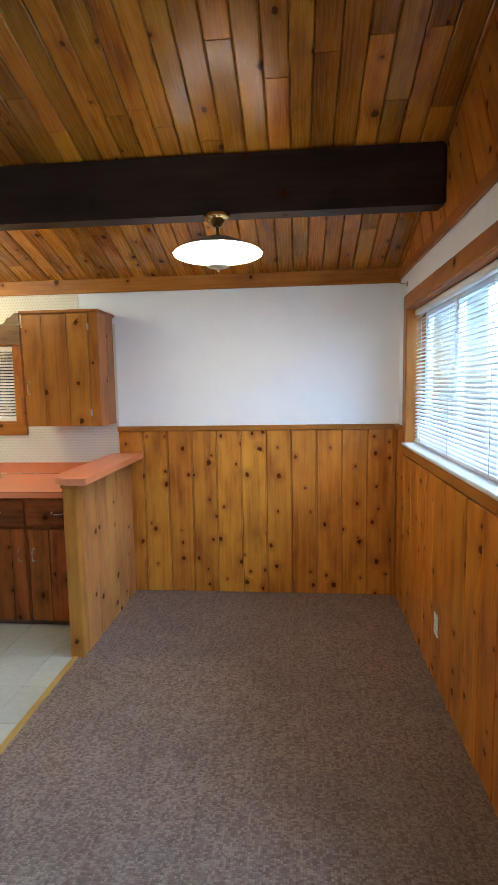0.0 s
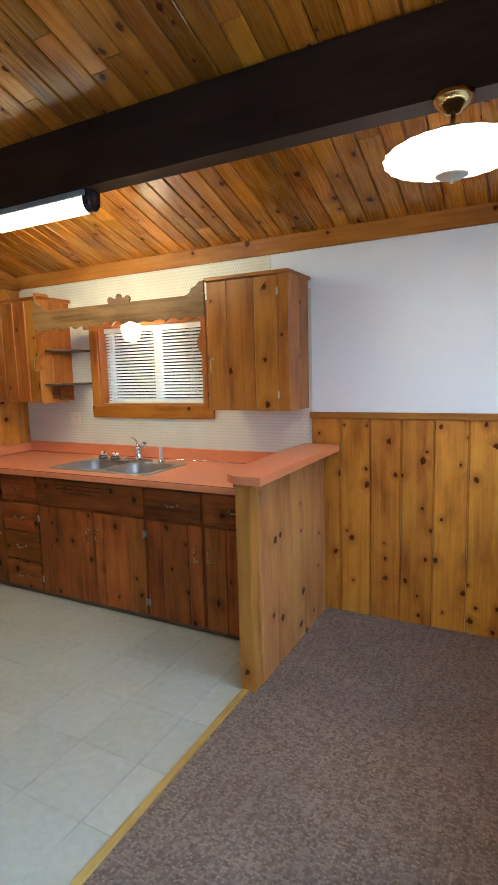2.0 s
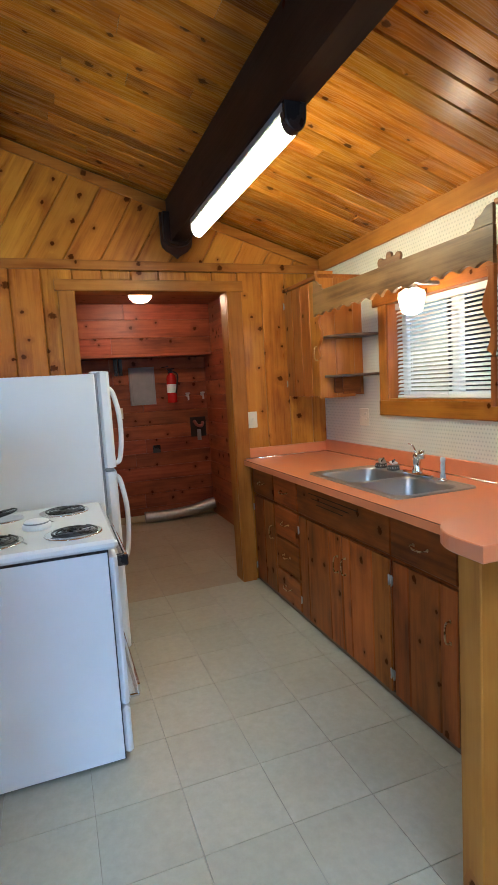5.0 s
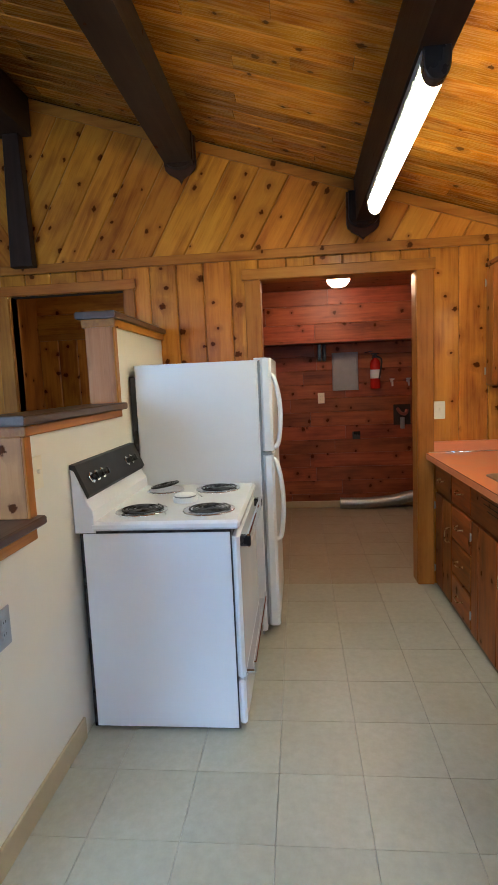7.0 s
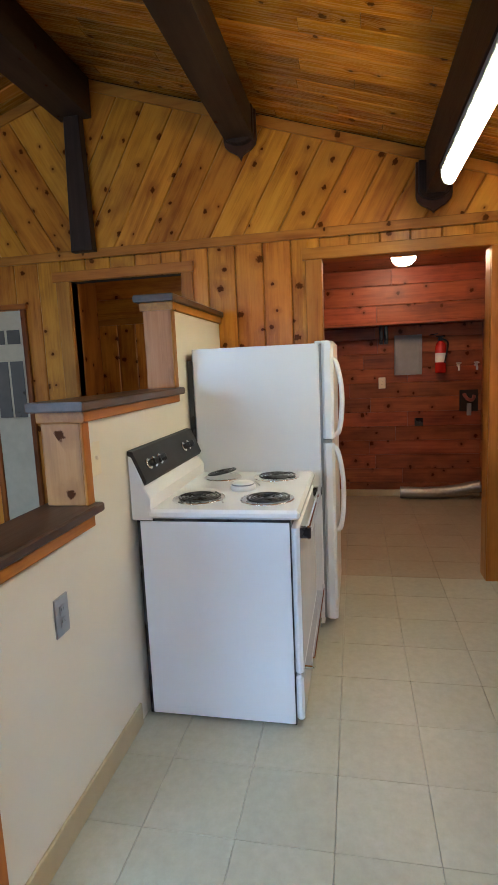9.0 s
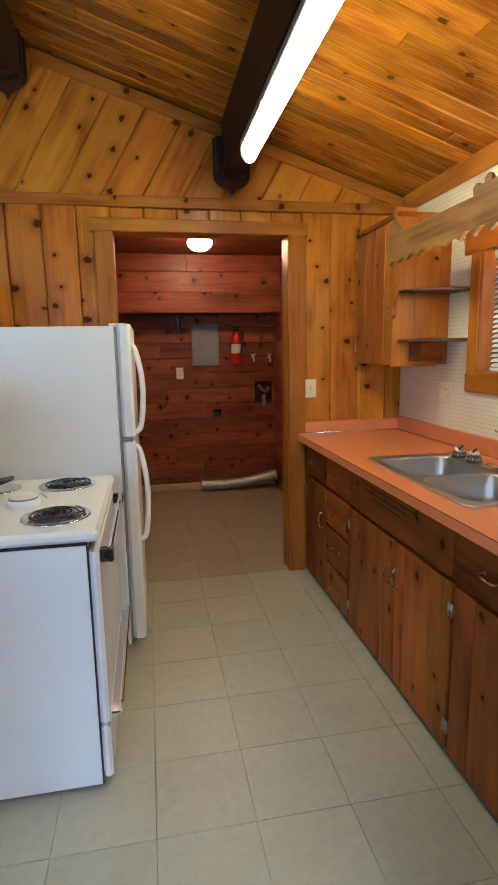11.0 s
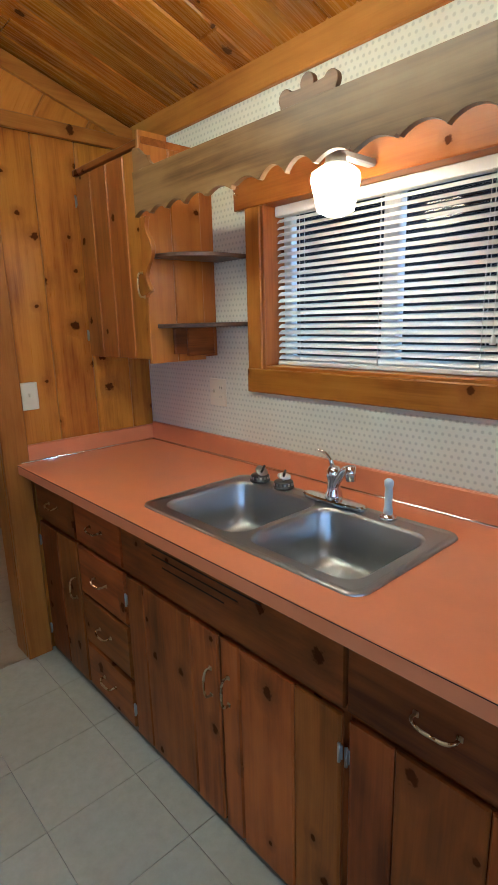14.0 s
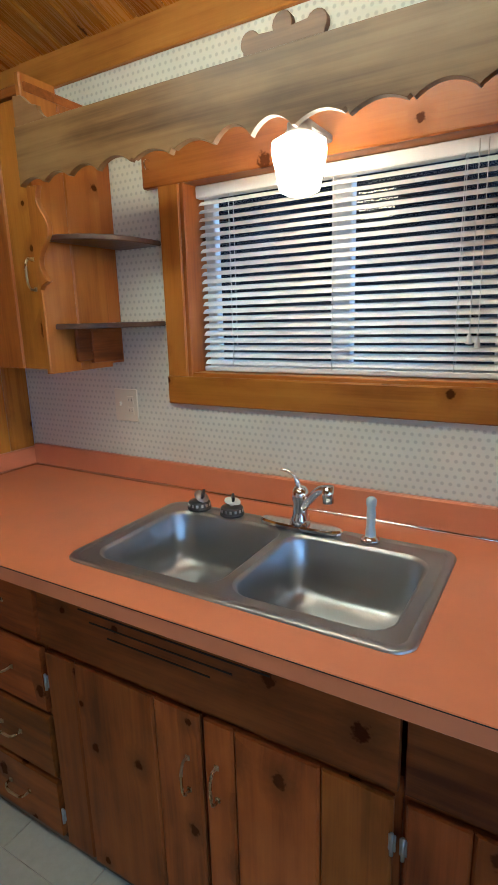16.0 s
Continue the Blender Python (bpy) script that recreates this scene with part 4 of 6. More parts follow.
frame_bars(win_e, "sash", [
    ((XE + 0.10, EY1 - 0.05, EZ0), (XE + 0.14, EY1, EZ1), 2), ((XE + 0.10, EY0, EZ0), (XE + 0.14, EY0 + 0.05, EZ1), 2), ((XE + 0.095, 3.50, EZ0), (XE + 0.14, 3.56, EZ1), 2), ((XE + 0.095, 2.70, EZ0), (XE + 0.14, 2.76, EZ1), 2),
    ((XE + 0.10, EY0, EZ0), (XE + 0.14, EY1, EZ0 + 0.05), 1), ((XE + 0.10, EY0, EZ1 - 0.05), (XE + 0.14, EY1, EZ1), 1)], VINYL_FRAME)
for a, c in ((EY0 + 0.04, 2.71), (2.75, 3.51), (3.55, EY1 - 0.04)):
    bm = bmnew()
    box(bm, (XE + 0.116, a, EZ0 + 0.03), (XE + 0.120, c, EZ1 - 0.03), 0.0)
    part("pane", bm, GLASS, win_e).visible_shadow = False
blind("venetian_blind", "white slatted blind lowered with slats open on the dining window", "y", XE + 0.045, EY0 + 0.012, EY1 - 0.012, EZ0 + 0.012, EZ1 - 0.006, 0.0225, 30, -1, "window blinds")

# distance outside the two windows
bm = bmnew()
box(bm, (XE + 2.2, EY0 - 4.0, -0.6), (XE + 2.25, EY1 + 5.0, 7.5), 0.0)
solo("backdrop_east", bm, OUT_EAST, "bright blurred garden beyond the dining window", "backdrop", "structure")
bm = bmnew()
box(bm, (-4.6, YN + 2.2, -0.6), (0.8, YN + 2.25, 4.0), 0.0)
solo("backdrop_north", bm, OUT_NORTH, "dim garden beyond the kitchen window", "backdrop", "structure")


# ---- kitchen run under the window ----
CF, CT = 3.842, 0.910                                # counter front and top
FACE = 3.897                                         # cabinet fronts
DX = (XW + 0.02, -2.985, -2.625, -1.690, -1.205, -0.83)   # unit borders


def pull(parent, x, y, z, upright=True, size=0.085):
    """A bent brass bar pull with two feet."""
    bm = bmnew()
    h = size / 2
    pts = [(-h, 0, 0), (-h, -0.018, 0), (-h * 0.62, -0.026, 0), (0, -0.028, 0), (h * 0.62, -0.026, 0), (h, -0.018, 0), (h, 0, 0)]
    pts = [(x, y + b, z + a) if upright else (x + a, y + b, z - (0.006 if abs(a) < h * 0.9 else 0)) for a, b, c in pts]
    sweep(bm, arc(pts, 4), 0.0036, 8)
    for s in (-h, h):
        p = (x, y, z + s) if upright else (x + s, y, z)
        box(bm, (p[0] - 0.006, y - 0.004, p[2] - 0.006), (p[0] + 0.006, y, p[2] + 0.006), 0.001)
    return part("handle", bm, BRASS, parent, "worn brass bar handle")


def hinge(parent, x, y, z):
    bm = bmnew()
    sweep(bm, [(x, y - 0.006, z - 0.024), (x, y - 0.006, z + 0.024)], 0.004, 8)
    box(bm, (x - 0.0068, y - 0.004, z - 0.018), (x + 0.0068, y, z + 0.018), 0.001)
    return part("hinge", bm, STEEL, parent, "small chrome hinge")


def board_door(parent, x0, x1, z0, z1, y, mat, n=3, pull_side=1, hinge_side=None, pull_z=None, cuts=None):
    """A cupboard door of upright boards with a pull on one side."""
    us = cuts or [k / n for k in range(n + 1)]
    bm = bmnew()
    box(bm, (x0 + 0.002, y + 0.0125, z0 + 0.002), (x1 - 0.002, y + 0.019, z1 - 0.002), 0.001, 2)
    d = part("door", bm, mat, parent)
    for a, c in zip(us, us[1:]):
        bm = bmnew()
        box(bm, (x0 + (x1 - x0) * a + 0.0012, y, z0), (x0 + (x1 - x0) * c - 0.0012, y + 0.012, z1), 0.005, 2)
        part("board", bm, mat, d)
    px = x1 - 0.035 if pull_side > 0 else x0 + 0.035
    pull(d, px, y, pull_z if pull_z is not None else z1 - 0.20)
    hx = x0 if pull_side > 0 else x1
    for hz in (z0 + 0.09, z1 - 0.09):
        hinge(d, hx, y + 0.002, hz)
    return d


def drawer(parent, x0, x1, z0, z1, y, mat, handle=True):
    bm = bmnew()
    box(bm, (x0, y, z0), (x1, y + 0.019, z1), 0.006, 0)
    d = part("drawer_front", bm, mat, parent)
    if handle:
        pull(d, (x0 + x1) / 2, y, (z0 + z1) / 2 + 0.004, False)
    return d


def base_unit(x0, x1, label, top=0.870):
    u = thing("base_cabinet", label, "cabinet", ((x0 + x1) / 2, FACE, 0), "kitchen base cabinets")
    bm = bmnew()
    box(bm, (x0 + 0.0005, FACE + 0.021, 0.031), (x1 - 0.0005, YN - 0.004, top), 0.002, 2)
    part("body", bm, CABINET, u)
    bm = bmnew()
    box(bm, (x0 + 0.0005, FACE + 0.012, 0.002), (x1 - 0.0005, FACE + 0.06, 0.030), 0.002, 0)
    part("plinth", bm, CAPWOOD, u, "scuffed brown plinth")
    return u


Z0, Z1, Z2, Z3 = 0.034, 0.650, 0.668, 0.848
u = base_unit(DX[0], DX[1], "brown stained pine base cabinet with drawer and board door")
drawer(u, DX[0] + 0.02, DX[1] - 0.012, Z2, Z3, FACE, CABINET)
board_door(u, DX[0] + 0.02, DX[1] - 0.012, Z0, Z1, FACE, CABINET, 2, 1)
u = base_unit(DX[1], DX[2], "brown stained pine base cabinet with four drawers")
for a, c in ((0.034, 0.225), (0.238, 0.440), (0.453, 0.650), (Z2, Z3)):
    drawer(u, DX[1] + 0.006, DX[2] - 0.010, a, c, FACE, CABINET)
u = base_unit(DX[2], DX[3], "brown stained pine sink cabinet with two board doors", 0.69)
panel = drawer(u, DX[2] + 0.006, DX[3] - 0.006, Z2, Z3, FACE, CABINET, False)
for k, (a, w) in enumerate(((0.16, 0.52), (0.195, 0.40), (0.25, 0.29))):
    bm = bmnew()
    zz = 0.812 - k * 0.026
    box(bm, (DX[2] + a, FACE - 0.0012, zz), (DX[2] + a + w, FACE + 0.004, zz + 0.0045), 0.0006, 0)
    part("vent_slot", bm, DARK_GAP, panel, "dark cut vent slot")
mid = -2.118
board_door(u, DX[2] + 0.008, mid - 0.004, Z0, Z1, FACE, CABINET, 3, 1, pull_z=0.49, cuts=[0, 0.22, 0.74, 1])
board_door(u, mid + 0.004, DX[3] - 0.012, Z0, Z1, FACE, CABINET, 3, -1, pull_z=0.50, cuts=[0, 0.19, 0.66, 1])
u = base_unit(DX[3], DX[4], "brown stained pine base cabinet with drawer and board door")
drawer(u, DX[3] + 0.006, -1.285, Z2, Z3, FACE, CABINET)
board_door(u, DX[3] + 0.008, -1.285, Z0, Z1, FACE, CABINET, 3, 1, pull_z=0.48, cuts=[0, 0.28, 0.76, 1])
u = base_unit(DX[4], DX[5], "brown stained pine base cabinet beside the bar end")
drawer(u, -1.262, DX[5] - 0.006, Z2, Z3, FACE, CABINET)
board_door(u, -1.262, DX[5] - 0.008, Z0, Z1, FACE, CABINET, 3, -1, pull_z=0.48)

# worktop with its hole for the sink
SX0, SX1, SY0, SY1 = -2.551, -1.690, 3.935, 4.402
top = thing("worktop", "burnt orange laminate worktop with rolled edge and low upstand", "worktop", (-2, 4.1, CT))
bm = bmnew()
hx0, hx1, hy0, hy1 = SX0 + 0.02, SX1 - 0.02, SY0 + 0.02, SY1 - 0.02
XL, XR = XW + 0.001, -0.832
gx, gy = (XL, hx0, hx1, XR), (CF, hy0, hy1, YN - 0.003)
grid = {(i, j, k): add_vert(bm, (gx[i], gy[j], z), (gx[i], gy[j], z), None) for i in range(4) for j in range(4) for k, z in enumerate((0.872, CT))}
for i in range(3):
    for j in range(3):
        if (i, j) != (1, 1):
            for k in (0, 1):
                bm.faces.new([grid[(i + a, j + c, k)] for a, c in ((0, 0), (1, 0), (1, 1), (0, 1))])
for loop in ([(0, 0), (1, 0), (2, 0), (3, 0), (3, 1), (3, 2), (3, 3), (2, 3), (1, 3), (0, 3), (0, 2), (0, 1)], [(1, 1), (2, 1), (2, 2), (1, 2)]):
    for p, q in zip(loop, loop[1:] + loop[:1]):
        bm.faces.new((grid[(*p, 0)], grid[(*q, 0)], grid[(*q, 1)], grid[(*p, 1)]))
bmesh.ops.recalc_face_normals(bm, faces=bm.faces[:])
part("slab", bm, LAMINATE, top)
bm = bmnew()
box(bm, (XL, CF - 0.0015, 0.869), (XR, CF + 0.002, CT + 0.0006), 0.0012, 0)
part("front_edge", bm, LAMINATE, top)
bm = bmnew()
box(bm, (XL, CF - 0.0022, CT - 0.0040), (XR, CF - 0.0010, CT - 0.0018), 0.0003, 0)
part("seam", bm, DARK_GAP, top, "thin dark laminate seam")
bm = bmnew()
box(bm, (XL + 0.02, YN - 0.024, CT), (XR, YN - 0.004, 0.998), 0.004, 0)
part("back_upstand", bm, LAMINATE, top)
bm = bmnew()
box(bm, (XL, CF + 0.01, CT), (XL + 0.02, YN - 0.004, 0.985), 0.004, 1)
part("side_upstand", bm, LAMINATE, top)
bm = bmnew()
sweep(bm, [(XL + 0.03, YN - 0.027, CT + 0.003), (XR, YN - 0.027, CT + 0.003)], 0.006, 8)
sweep(bm, [(XL + 0.024, CF + 0.015, CT + 0.003), (XL + 0.024, YN - 0.03, CT + 0.003)], 0.006, 8)
part("cove_strip", bm, CHROME, top, "thin bright metal cove strip")


# ---- double-bowl sink ----
def round_rect(x0, y0, x1, y1, r, k=6):
    out = []
    for cx, cy, a0 in ((x1 - r, y1 - r, 0), (x0 + r, y1 - r, 90), (x0 + r, y0 + r, 180), (x1 - r, y0 + r, 270)):
        for i in range(k + 1):
            a = radians(a0 + 90 * i / k)
            out.append((cx + r * math.cos(a), cy + r * math.sin(a)))
    return out


def stack(bm, loops, cap=True):
    rings = [[add_vert(bm, (x, y, z), (x, y, z), None) for x, y in pts] for pts, z in loops]
    n = len(rings[0])
    made = []
    for p, q in zip(rings, rings[1:]):
        for i in range(n):
            made.append(bm.faces.new((p[i], p[(i + 1) % n], q[(i + 1) % n], q[i])))
    if cap:
        made.append(bm.faces.new(rings[-1]))
    for f in made:
        f.smooth = True
    return made


sink = thing("kitchen_sink", "stainless steel double-bowl sink set into the orange worktop", "sink", (-2.12, 4.17, CT))
BOWLS = ((-2.497, 3.985, -2.132, 4.345), (-2.100, 3.985, -1.742, 4.330))
bm = bmnew()
zr = CT + 0.004
rim = []
for inset, up in ((0.0, 0.0005), (0.0006, 0.0035), (0.0022, 0.0058), (0.005, 0.0068), (0.012, 0.0068), (0.0165, 0.0060), (0.019, 0.0046), (0.0225, 0.0036)):
    rim.append((round_rect(SX0 + inset, SY0 + inset, SX1 - inset, SY1 - inset, 0.045 - inset * 0.6), CT + up))
stack(bm, rim, False)
split = (BOWLS[0][2] + BOWLS[1][0]) / 2
for (x0, y0, x1, y1), (cx0, cx1) in zip(BOWLS, ((SX0 + 0.0206, split), (split, SX1 - 0.0206))):
    cy0, cy1 = SY0 + 0.0206, SY1 - 0.0206
    ring = round_rect(x0 - 0.006, y0 - 0.006, x1 + 0.006, y1 + 0.006, 0.066)
    outer_pts = []
    for k, (x, y) in enumerate(ring):
        q, s = divmod(k, 7)
        corner = ((cx1, cy1), (cx0, cy1), (cx0, cy0), (cx1, cy0))[q]
        flat = s < 3 if q in (0, 2) else s > 3
        if s == 3:
            outer_pts.append(corner)
        elif flat:
            outer_pts.append((corner[0], y))
        else:
            outer_pts.append((x, corner[1]))
    a = [add_vert(bm, (x, y, zr), (x, y, zr), None) for x, y in ring]
    c = [add_vert(bm, (x, y, zr), (x, y, zr), None) for x, y in outer_pts]
    for k in range(len(a)):
        bm.faces.new((a[k], a[(k + 1) % len(a)], c[(k + 1) % len(a)], c[k]))
bmesh.ops.recalc_face_normals(bm, faces=bm.faces[:])
part("rim", bm, STEEL, sink)
for x0, y0, x1, y1 in BOWLS:
    bm = bmnew()
    loops = []
    for inset, z, r in ((-0.006, zr, 0.066), (0.0, zr - 0.003, 0.060), (0.004, zr - 0.010, 0.058), (0.012, CT - 0.110, 0.060), (0.018, CT - 0.140, 0.062), (0.032, CT - 0.158, 0.062), (0.055, CT - 0.165, 0.060), (0.11, CT - 0.168, 0.045)):
        loops.append((round_rect(x0 + inset, y0 + inset, x1 - inset, y1 - inset, r), z))
    stack(bm, loops)
    bmesh.ops.recalc_face_normals(bm, faces=bm.faces[:])
    bmesh.ops.reverse_faces(bm, faces=bm.faces[:])
    bowl = part("bowl", bm, STEEL, sink)
    bm = bmnew()
    m = pose((x0 + x1) / 2, (y0 + y1) / 2 + 0.02, CT - 0.166)
    lathe(bm, [(0.044, 0.0), (0.044, 0.004), (0.036, 0.004), (0.030, -0.001), (0.012, -0.001), (0.010, 0.006), (0.0005, 0.006)], 28, m)
    part("drain", bm, CHROME, bowl, "round chrome drain")

# mixer tap, side spray and strainer baskets, each standing on the sink
tap = thing("mixer_tap", "chrome single-lever kitchen tap on an oval plate", "tap", (-2.10, 4.355, CT + 0.006))
TX, TY, TZ = -2.095, 4.362, CT + 0.0065
bm = bmnew()
pts = []
for i in range(28):
    a = 2 * math.pi * i / 28
    pts.append((TX + 0.122 * math.copysign(abs(math.cos(a)) ** 0.8, math.cos(a)), TY + 0.030 * math.copysign(abs(math.sin(a)) ** 0.8, math.sin(a))))
prism(bm, pts, TZ - 0.0005, TZ + 0.016, "xy", 0, 0.005)
part("base_plate", bm, CHROME, tap)
bm = bmnew()
lathe(bm, [(0.028, 0.014), (0.026, 0.030), (0.021, 0.045), (0.020, 0.075), (0.023, 0.085), (0.023, 0.105), (0.016, 0.118), (0.001, 0.120)], 24, pose(TX, TY, TZ))
part("body", bm, CHROME, tap)
bm = bmnew()
sweep(bm, arc([(TX, TY, TZ + 0.050), (TX + 0.028, TY - 0.014, TZ + 0.085), (TX + 0.070, TY - 0.034, TZ + 0.128), (TX + 0.098, TY - 0.046, TZ + 0.136)], 6), 0.0120, 12)
sweep(bm, [(TX + 0.097, TY - 0.046, TZ + 0.147), (TX + 0.099, TY - 0.047, TZ + 0.104)], [0.0155, 0.0145], 14)
part("spout", bm, CHROME, tap)
bm = bmnew()
sweep(bm, arc([(TX - 0.002, TY, TZ + 0.112), (TX - 0.012, TY - 0.006, TZ + 0.145), (TX - 0.028, TY - 0.010, TZ + 0.160), (TX - 0.050, TY - 0.014, TZ + 0.166)], 5), [0.011] * 5 + [0.008] * 6 + [0.0065] * 5, 10, None, 0.6)
part("lever", bm, CHROME, tap)
spray = thing("side_spray", "pale grey plastic side spray in a chrome collar", "spray", (-1.90, 4.365, CT + 0.006))
bm = bmnew()
lathe(bm, [(0.025, 0.0), (0.024, 0.008), (0.015, 0.014), (0.013, 0.016)], 22, pose(-1.90, 4.365, TZ - 0.0005))
part("collar", bm, CHROME, spray)
bm = bmnew()
lathe(bm, [(0.0135, 0.014), (0.0135, 0.030), (0.011, 0.036), (0.0115, 0.075), (0.010, 0.092), (0.013, 0.098), (0.0135, 0.112), (0.008, 0.118), (0.001, 0.119)], 18, pose(-1.90, 4.365, TZ))
part("spray_head", bm, plain("pale_blue_grey_plastic", (0.50, 0.56, 0.60), 0.35, vary=0.03, bump=0.0), spray)


def basket(x, y, label, tilt, mat):
    b = thing("strainer_basket", label, "sink strainer", (x, y, CT + 0.006), "sink strainers")
    bm = bmnew()
    lathe(bm, [(0.036, 0.0), (0.037, 0.006), (0.033, 0.008), (0.033, 0.022), (0.029, 0.025), (0.014, 0.026), (0.006, 0.026)], 26, pose(x, y, TZ - 0.0005))
    part("cup", bm, plain("dark_worn_steel", (0.10, 0.10, 0.10), 0.35, metal=0.8, vary=0.15, bump=0.0), b)
    bm = bmnew()
    for i in range(14):
        a = 2 * math.pi * i / 14
        box(bm, (-0.0035, 0.0315, 0.010), (0.0035, 0.0345, 0.019), 0.0008, 2, pose(x, y, TZ) @ Matrix.Rotation(a, 4, "Z"))
    part("slot", bm, STEEL, b)
    bm = bmnew()
    mt = pose(x, y, TZ + 0.026) @ Matrix.Rotation(radians(tilt), 4, "Y")
    lathe(bm, [(0.005, -0.004), (0.005, 0.010), (0.024, 0.013), (0.024, 0.017), (0.004, 0.019)], 22, mt)
    part("stopper", bm, mat, b)
    bm = bmnew()
    box(bm, (-0.004, -0.018, 0.018), (0.004, 0.018, 0.034), 0.003, 1, mt @ Matrix.Rotation(radians(35), 4, "Z"))
    part("grip", bm, BLACK, b)


basket(-2.440, 4.372, "steel strainer basket with a tilted dark stopper on the sink rim", 38, STEEL)
basket(-2.322, 4.372, "steel strainer basket with a white stopper on the sink rim", 12, WHITE_PLASTIC)

# ---- bar end beside the worktop ----
BX0, BX1, BY0 = -0.830, -0.752, 3.50
bar = thing("bar_partition", "pale knotty pine board partition with a raised orange bar ledge", "partition", (-0.79, 4.0, 0))
bm = bmnew()
box(bm, (BX0, BY0 + 0.0, 0.0), (BX1 - 0.0, BY0 + 0.075, 1.028), 0.004, 2)
part("end_post", bm, PINE_TRIM, bar)
bm = bmnew()
box(bm, (BX0, BY0 + 0.0755, 0.0), (BX1 - 0.019, YN - 0.020, 1.028), 0.0, 2)
part("core", bm, CABINET, bar)
y = BY0 + 0.004
for w in (0.088, 0.185, 0.185, 0.185, 0.185, 0.16):
    bm = bmnew()
    box(bm, (BX1 - 0.0185, y + 0.0008 + (0.0718 if y < BY0 + 0.01 else 0), 0.0), (BX1 + 0.004, min(y + w, YN - 0.040) - 0.0008, 1.028), 0.004, 2)
    part("board", bm, PINE_PALE, bar)
    y += w
bm = bmnew()
box(bm, (BX0 - 0.004, BY0 - 0.008, 1.000), (BX1 + 0.012, YN - 0.04, 1.030), 0.004, 1)
part("sub_trim", bm, PINE_TRIM, bar)
ledge_pts = [(-0.655, 4.502), (-0.655, 3.415)]
for i in range(9):
    a = radians(270 - 90 * i / 8)
    ledge_pts.append((-0.72 + 0.14 * math.cos(a) - 0.02, 3.555 + 0.14 * math.sin(a)))
ledge_pts += [(-0.88, 4.502)]
bm = bmnew()
prism(bm, ledge_pts, 1.031, 1.071, "xy", 1, 0.0025)
part("bar_ledge", bm, LAMINATE, bar, "salmon orange laminate ledge with a rounded corner")

# ---- wall cupboards and valance ----
CY = 4.200
cab_r = thing("wall_cabinet", "honey pine wall cabinet with a three-board door", "cabinet", (-1.1, YN, 1.3), "kitchen wall cabinets")
bm = bmnew()
RX0, RX1, RZ0, RZ1 = -1.385, -0.848, 1.296, 2.080
box(bm, (RX0, CY + 0.020, RZ0), (RX1 - 0.018, YN - 0.004, RZ1 - 0.016), 0.002, 2)
part("body", bm, CAB_UPPER, cab_r)
for k in range(2):
    bm = bmnew()
    ya = CY + 0.018 + k * 0.145
    box(bm, (RX1 - 0.018, ya, RZ0 - 0.002), (RX1, min(ya + 0.1445, YN - 0.004), RZ1 - 0.016), 0.003, 2)
    part("side_board", bm, CAB_UPPER, cab_r)
bm = bmnew()
box(bm, (RX0 - 0.006, CY - 0.008, RZ1 - 0.016), (RX1 + 0.006, YN - 0.004, RZ1 + 0.004), 0.003, 0)
part("top_board", bm, CAB_UPPER, cab_r)
bm = bmnew()
box(bm, (RX1 - 0.062, CY, RZ0), (RX1, CY + 0.0175, RZ1 - 0.017), 0.003, 2)
part("stile", bm, CAB_UPPER, cab_r)
d = board_door(cab_r, RX0 + 0.004, RX1 - 0.066, RZ0 + 0.002, RZ1 - 0.022, CY, CAB_UPPER, 3, -1, pull_z=RZ0 + 0.27, cuts=[0, 0.30, 0.68, 1])

LX_0, LX_1, LZ_0, LZ_1 = XW + 0.02, -2.838, 1.342, 2.115
cab_l = thing("wall_cabinet", "honey pine wall cabinet in the corner with open end shelves", "cabinet", (-3.1, YN, 1.34), "kitchen wall cabinets")
bm = bmnew()
box(bm, (LX_0, CY + 0.040, LZ_0), (LX_1 - 0.020, YN - 0.004, LZ_1 - 0.016), 0.002, 2)
part("body", bm, CAB_UPPER, cab_l)
board_door(cab_l, LX_0 + 0.004, LX_1 - 0.012, LZ_0 + 0.004, LZ_1 - 0.030, CY + 0.020, CAB_UPPER, 4, 1, pull_z=LZ_0 + 0.28)
bm = bmnew()
box(bm, (LX_0, CY + 0.012, LZ_1 - 0.024), (LX_1 + 0.004, YN - 0.004, LZ_1), 0.003, 0)
part("top_board", bm, CABINET, cab_l)
for a, c in ((CY + 0.002, CY + 0.125), (CY + 0.126, CY + 0.262)):
    bm = bmnew()
    box(bm, (LX_1 - 0.0195, a, LZ_0 - 0.01), (LX_1 + 0.001, c, LZ_1 + 0.02 if a < CY + 0.1 else LZ_1), 0.004, 2)
    part("side_board", bm, CAB_UPPER, cab_l)
for z in (1.462, 1.712):
    pts = [(LX_1 + 0.002, YN - 0.005), (LX_1 + 0.002, CY + 0.035)]
    for i in range(1, 9):
        a = radians(90 * i / 8)
        pts.append((LX_1 + 0.002 + 0.165 * math.sin(a) * 1.07, CY + 0.035 + 0.20 * (1 - math.cos(a))))
    pts.append((-2.661, YN - 0.005))
    bm = bmnew()
    prism(bm, pts, z, z + 0.016, "xy", 0, 0.003)
    part("shelf", bm, CAPWOOD, cab_l, "dark stained rounded shelf")
bm = bmnew()
box(bm, (LX_1 + 0.002, CY + 0.16, LZ_0 + 0.01), (LX_1 + 0.020, YN - 0.05, 1.461), 0.003, 1)
box(bm, (LX_1 + 0.002, CY + 0.10, LZ_0 + 0.02), (LX_1 + 0.018, CY + 0.159, 1.461), 0.003, 1)
part("shelf_brace", bm, CABINET, cab_l)

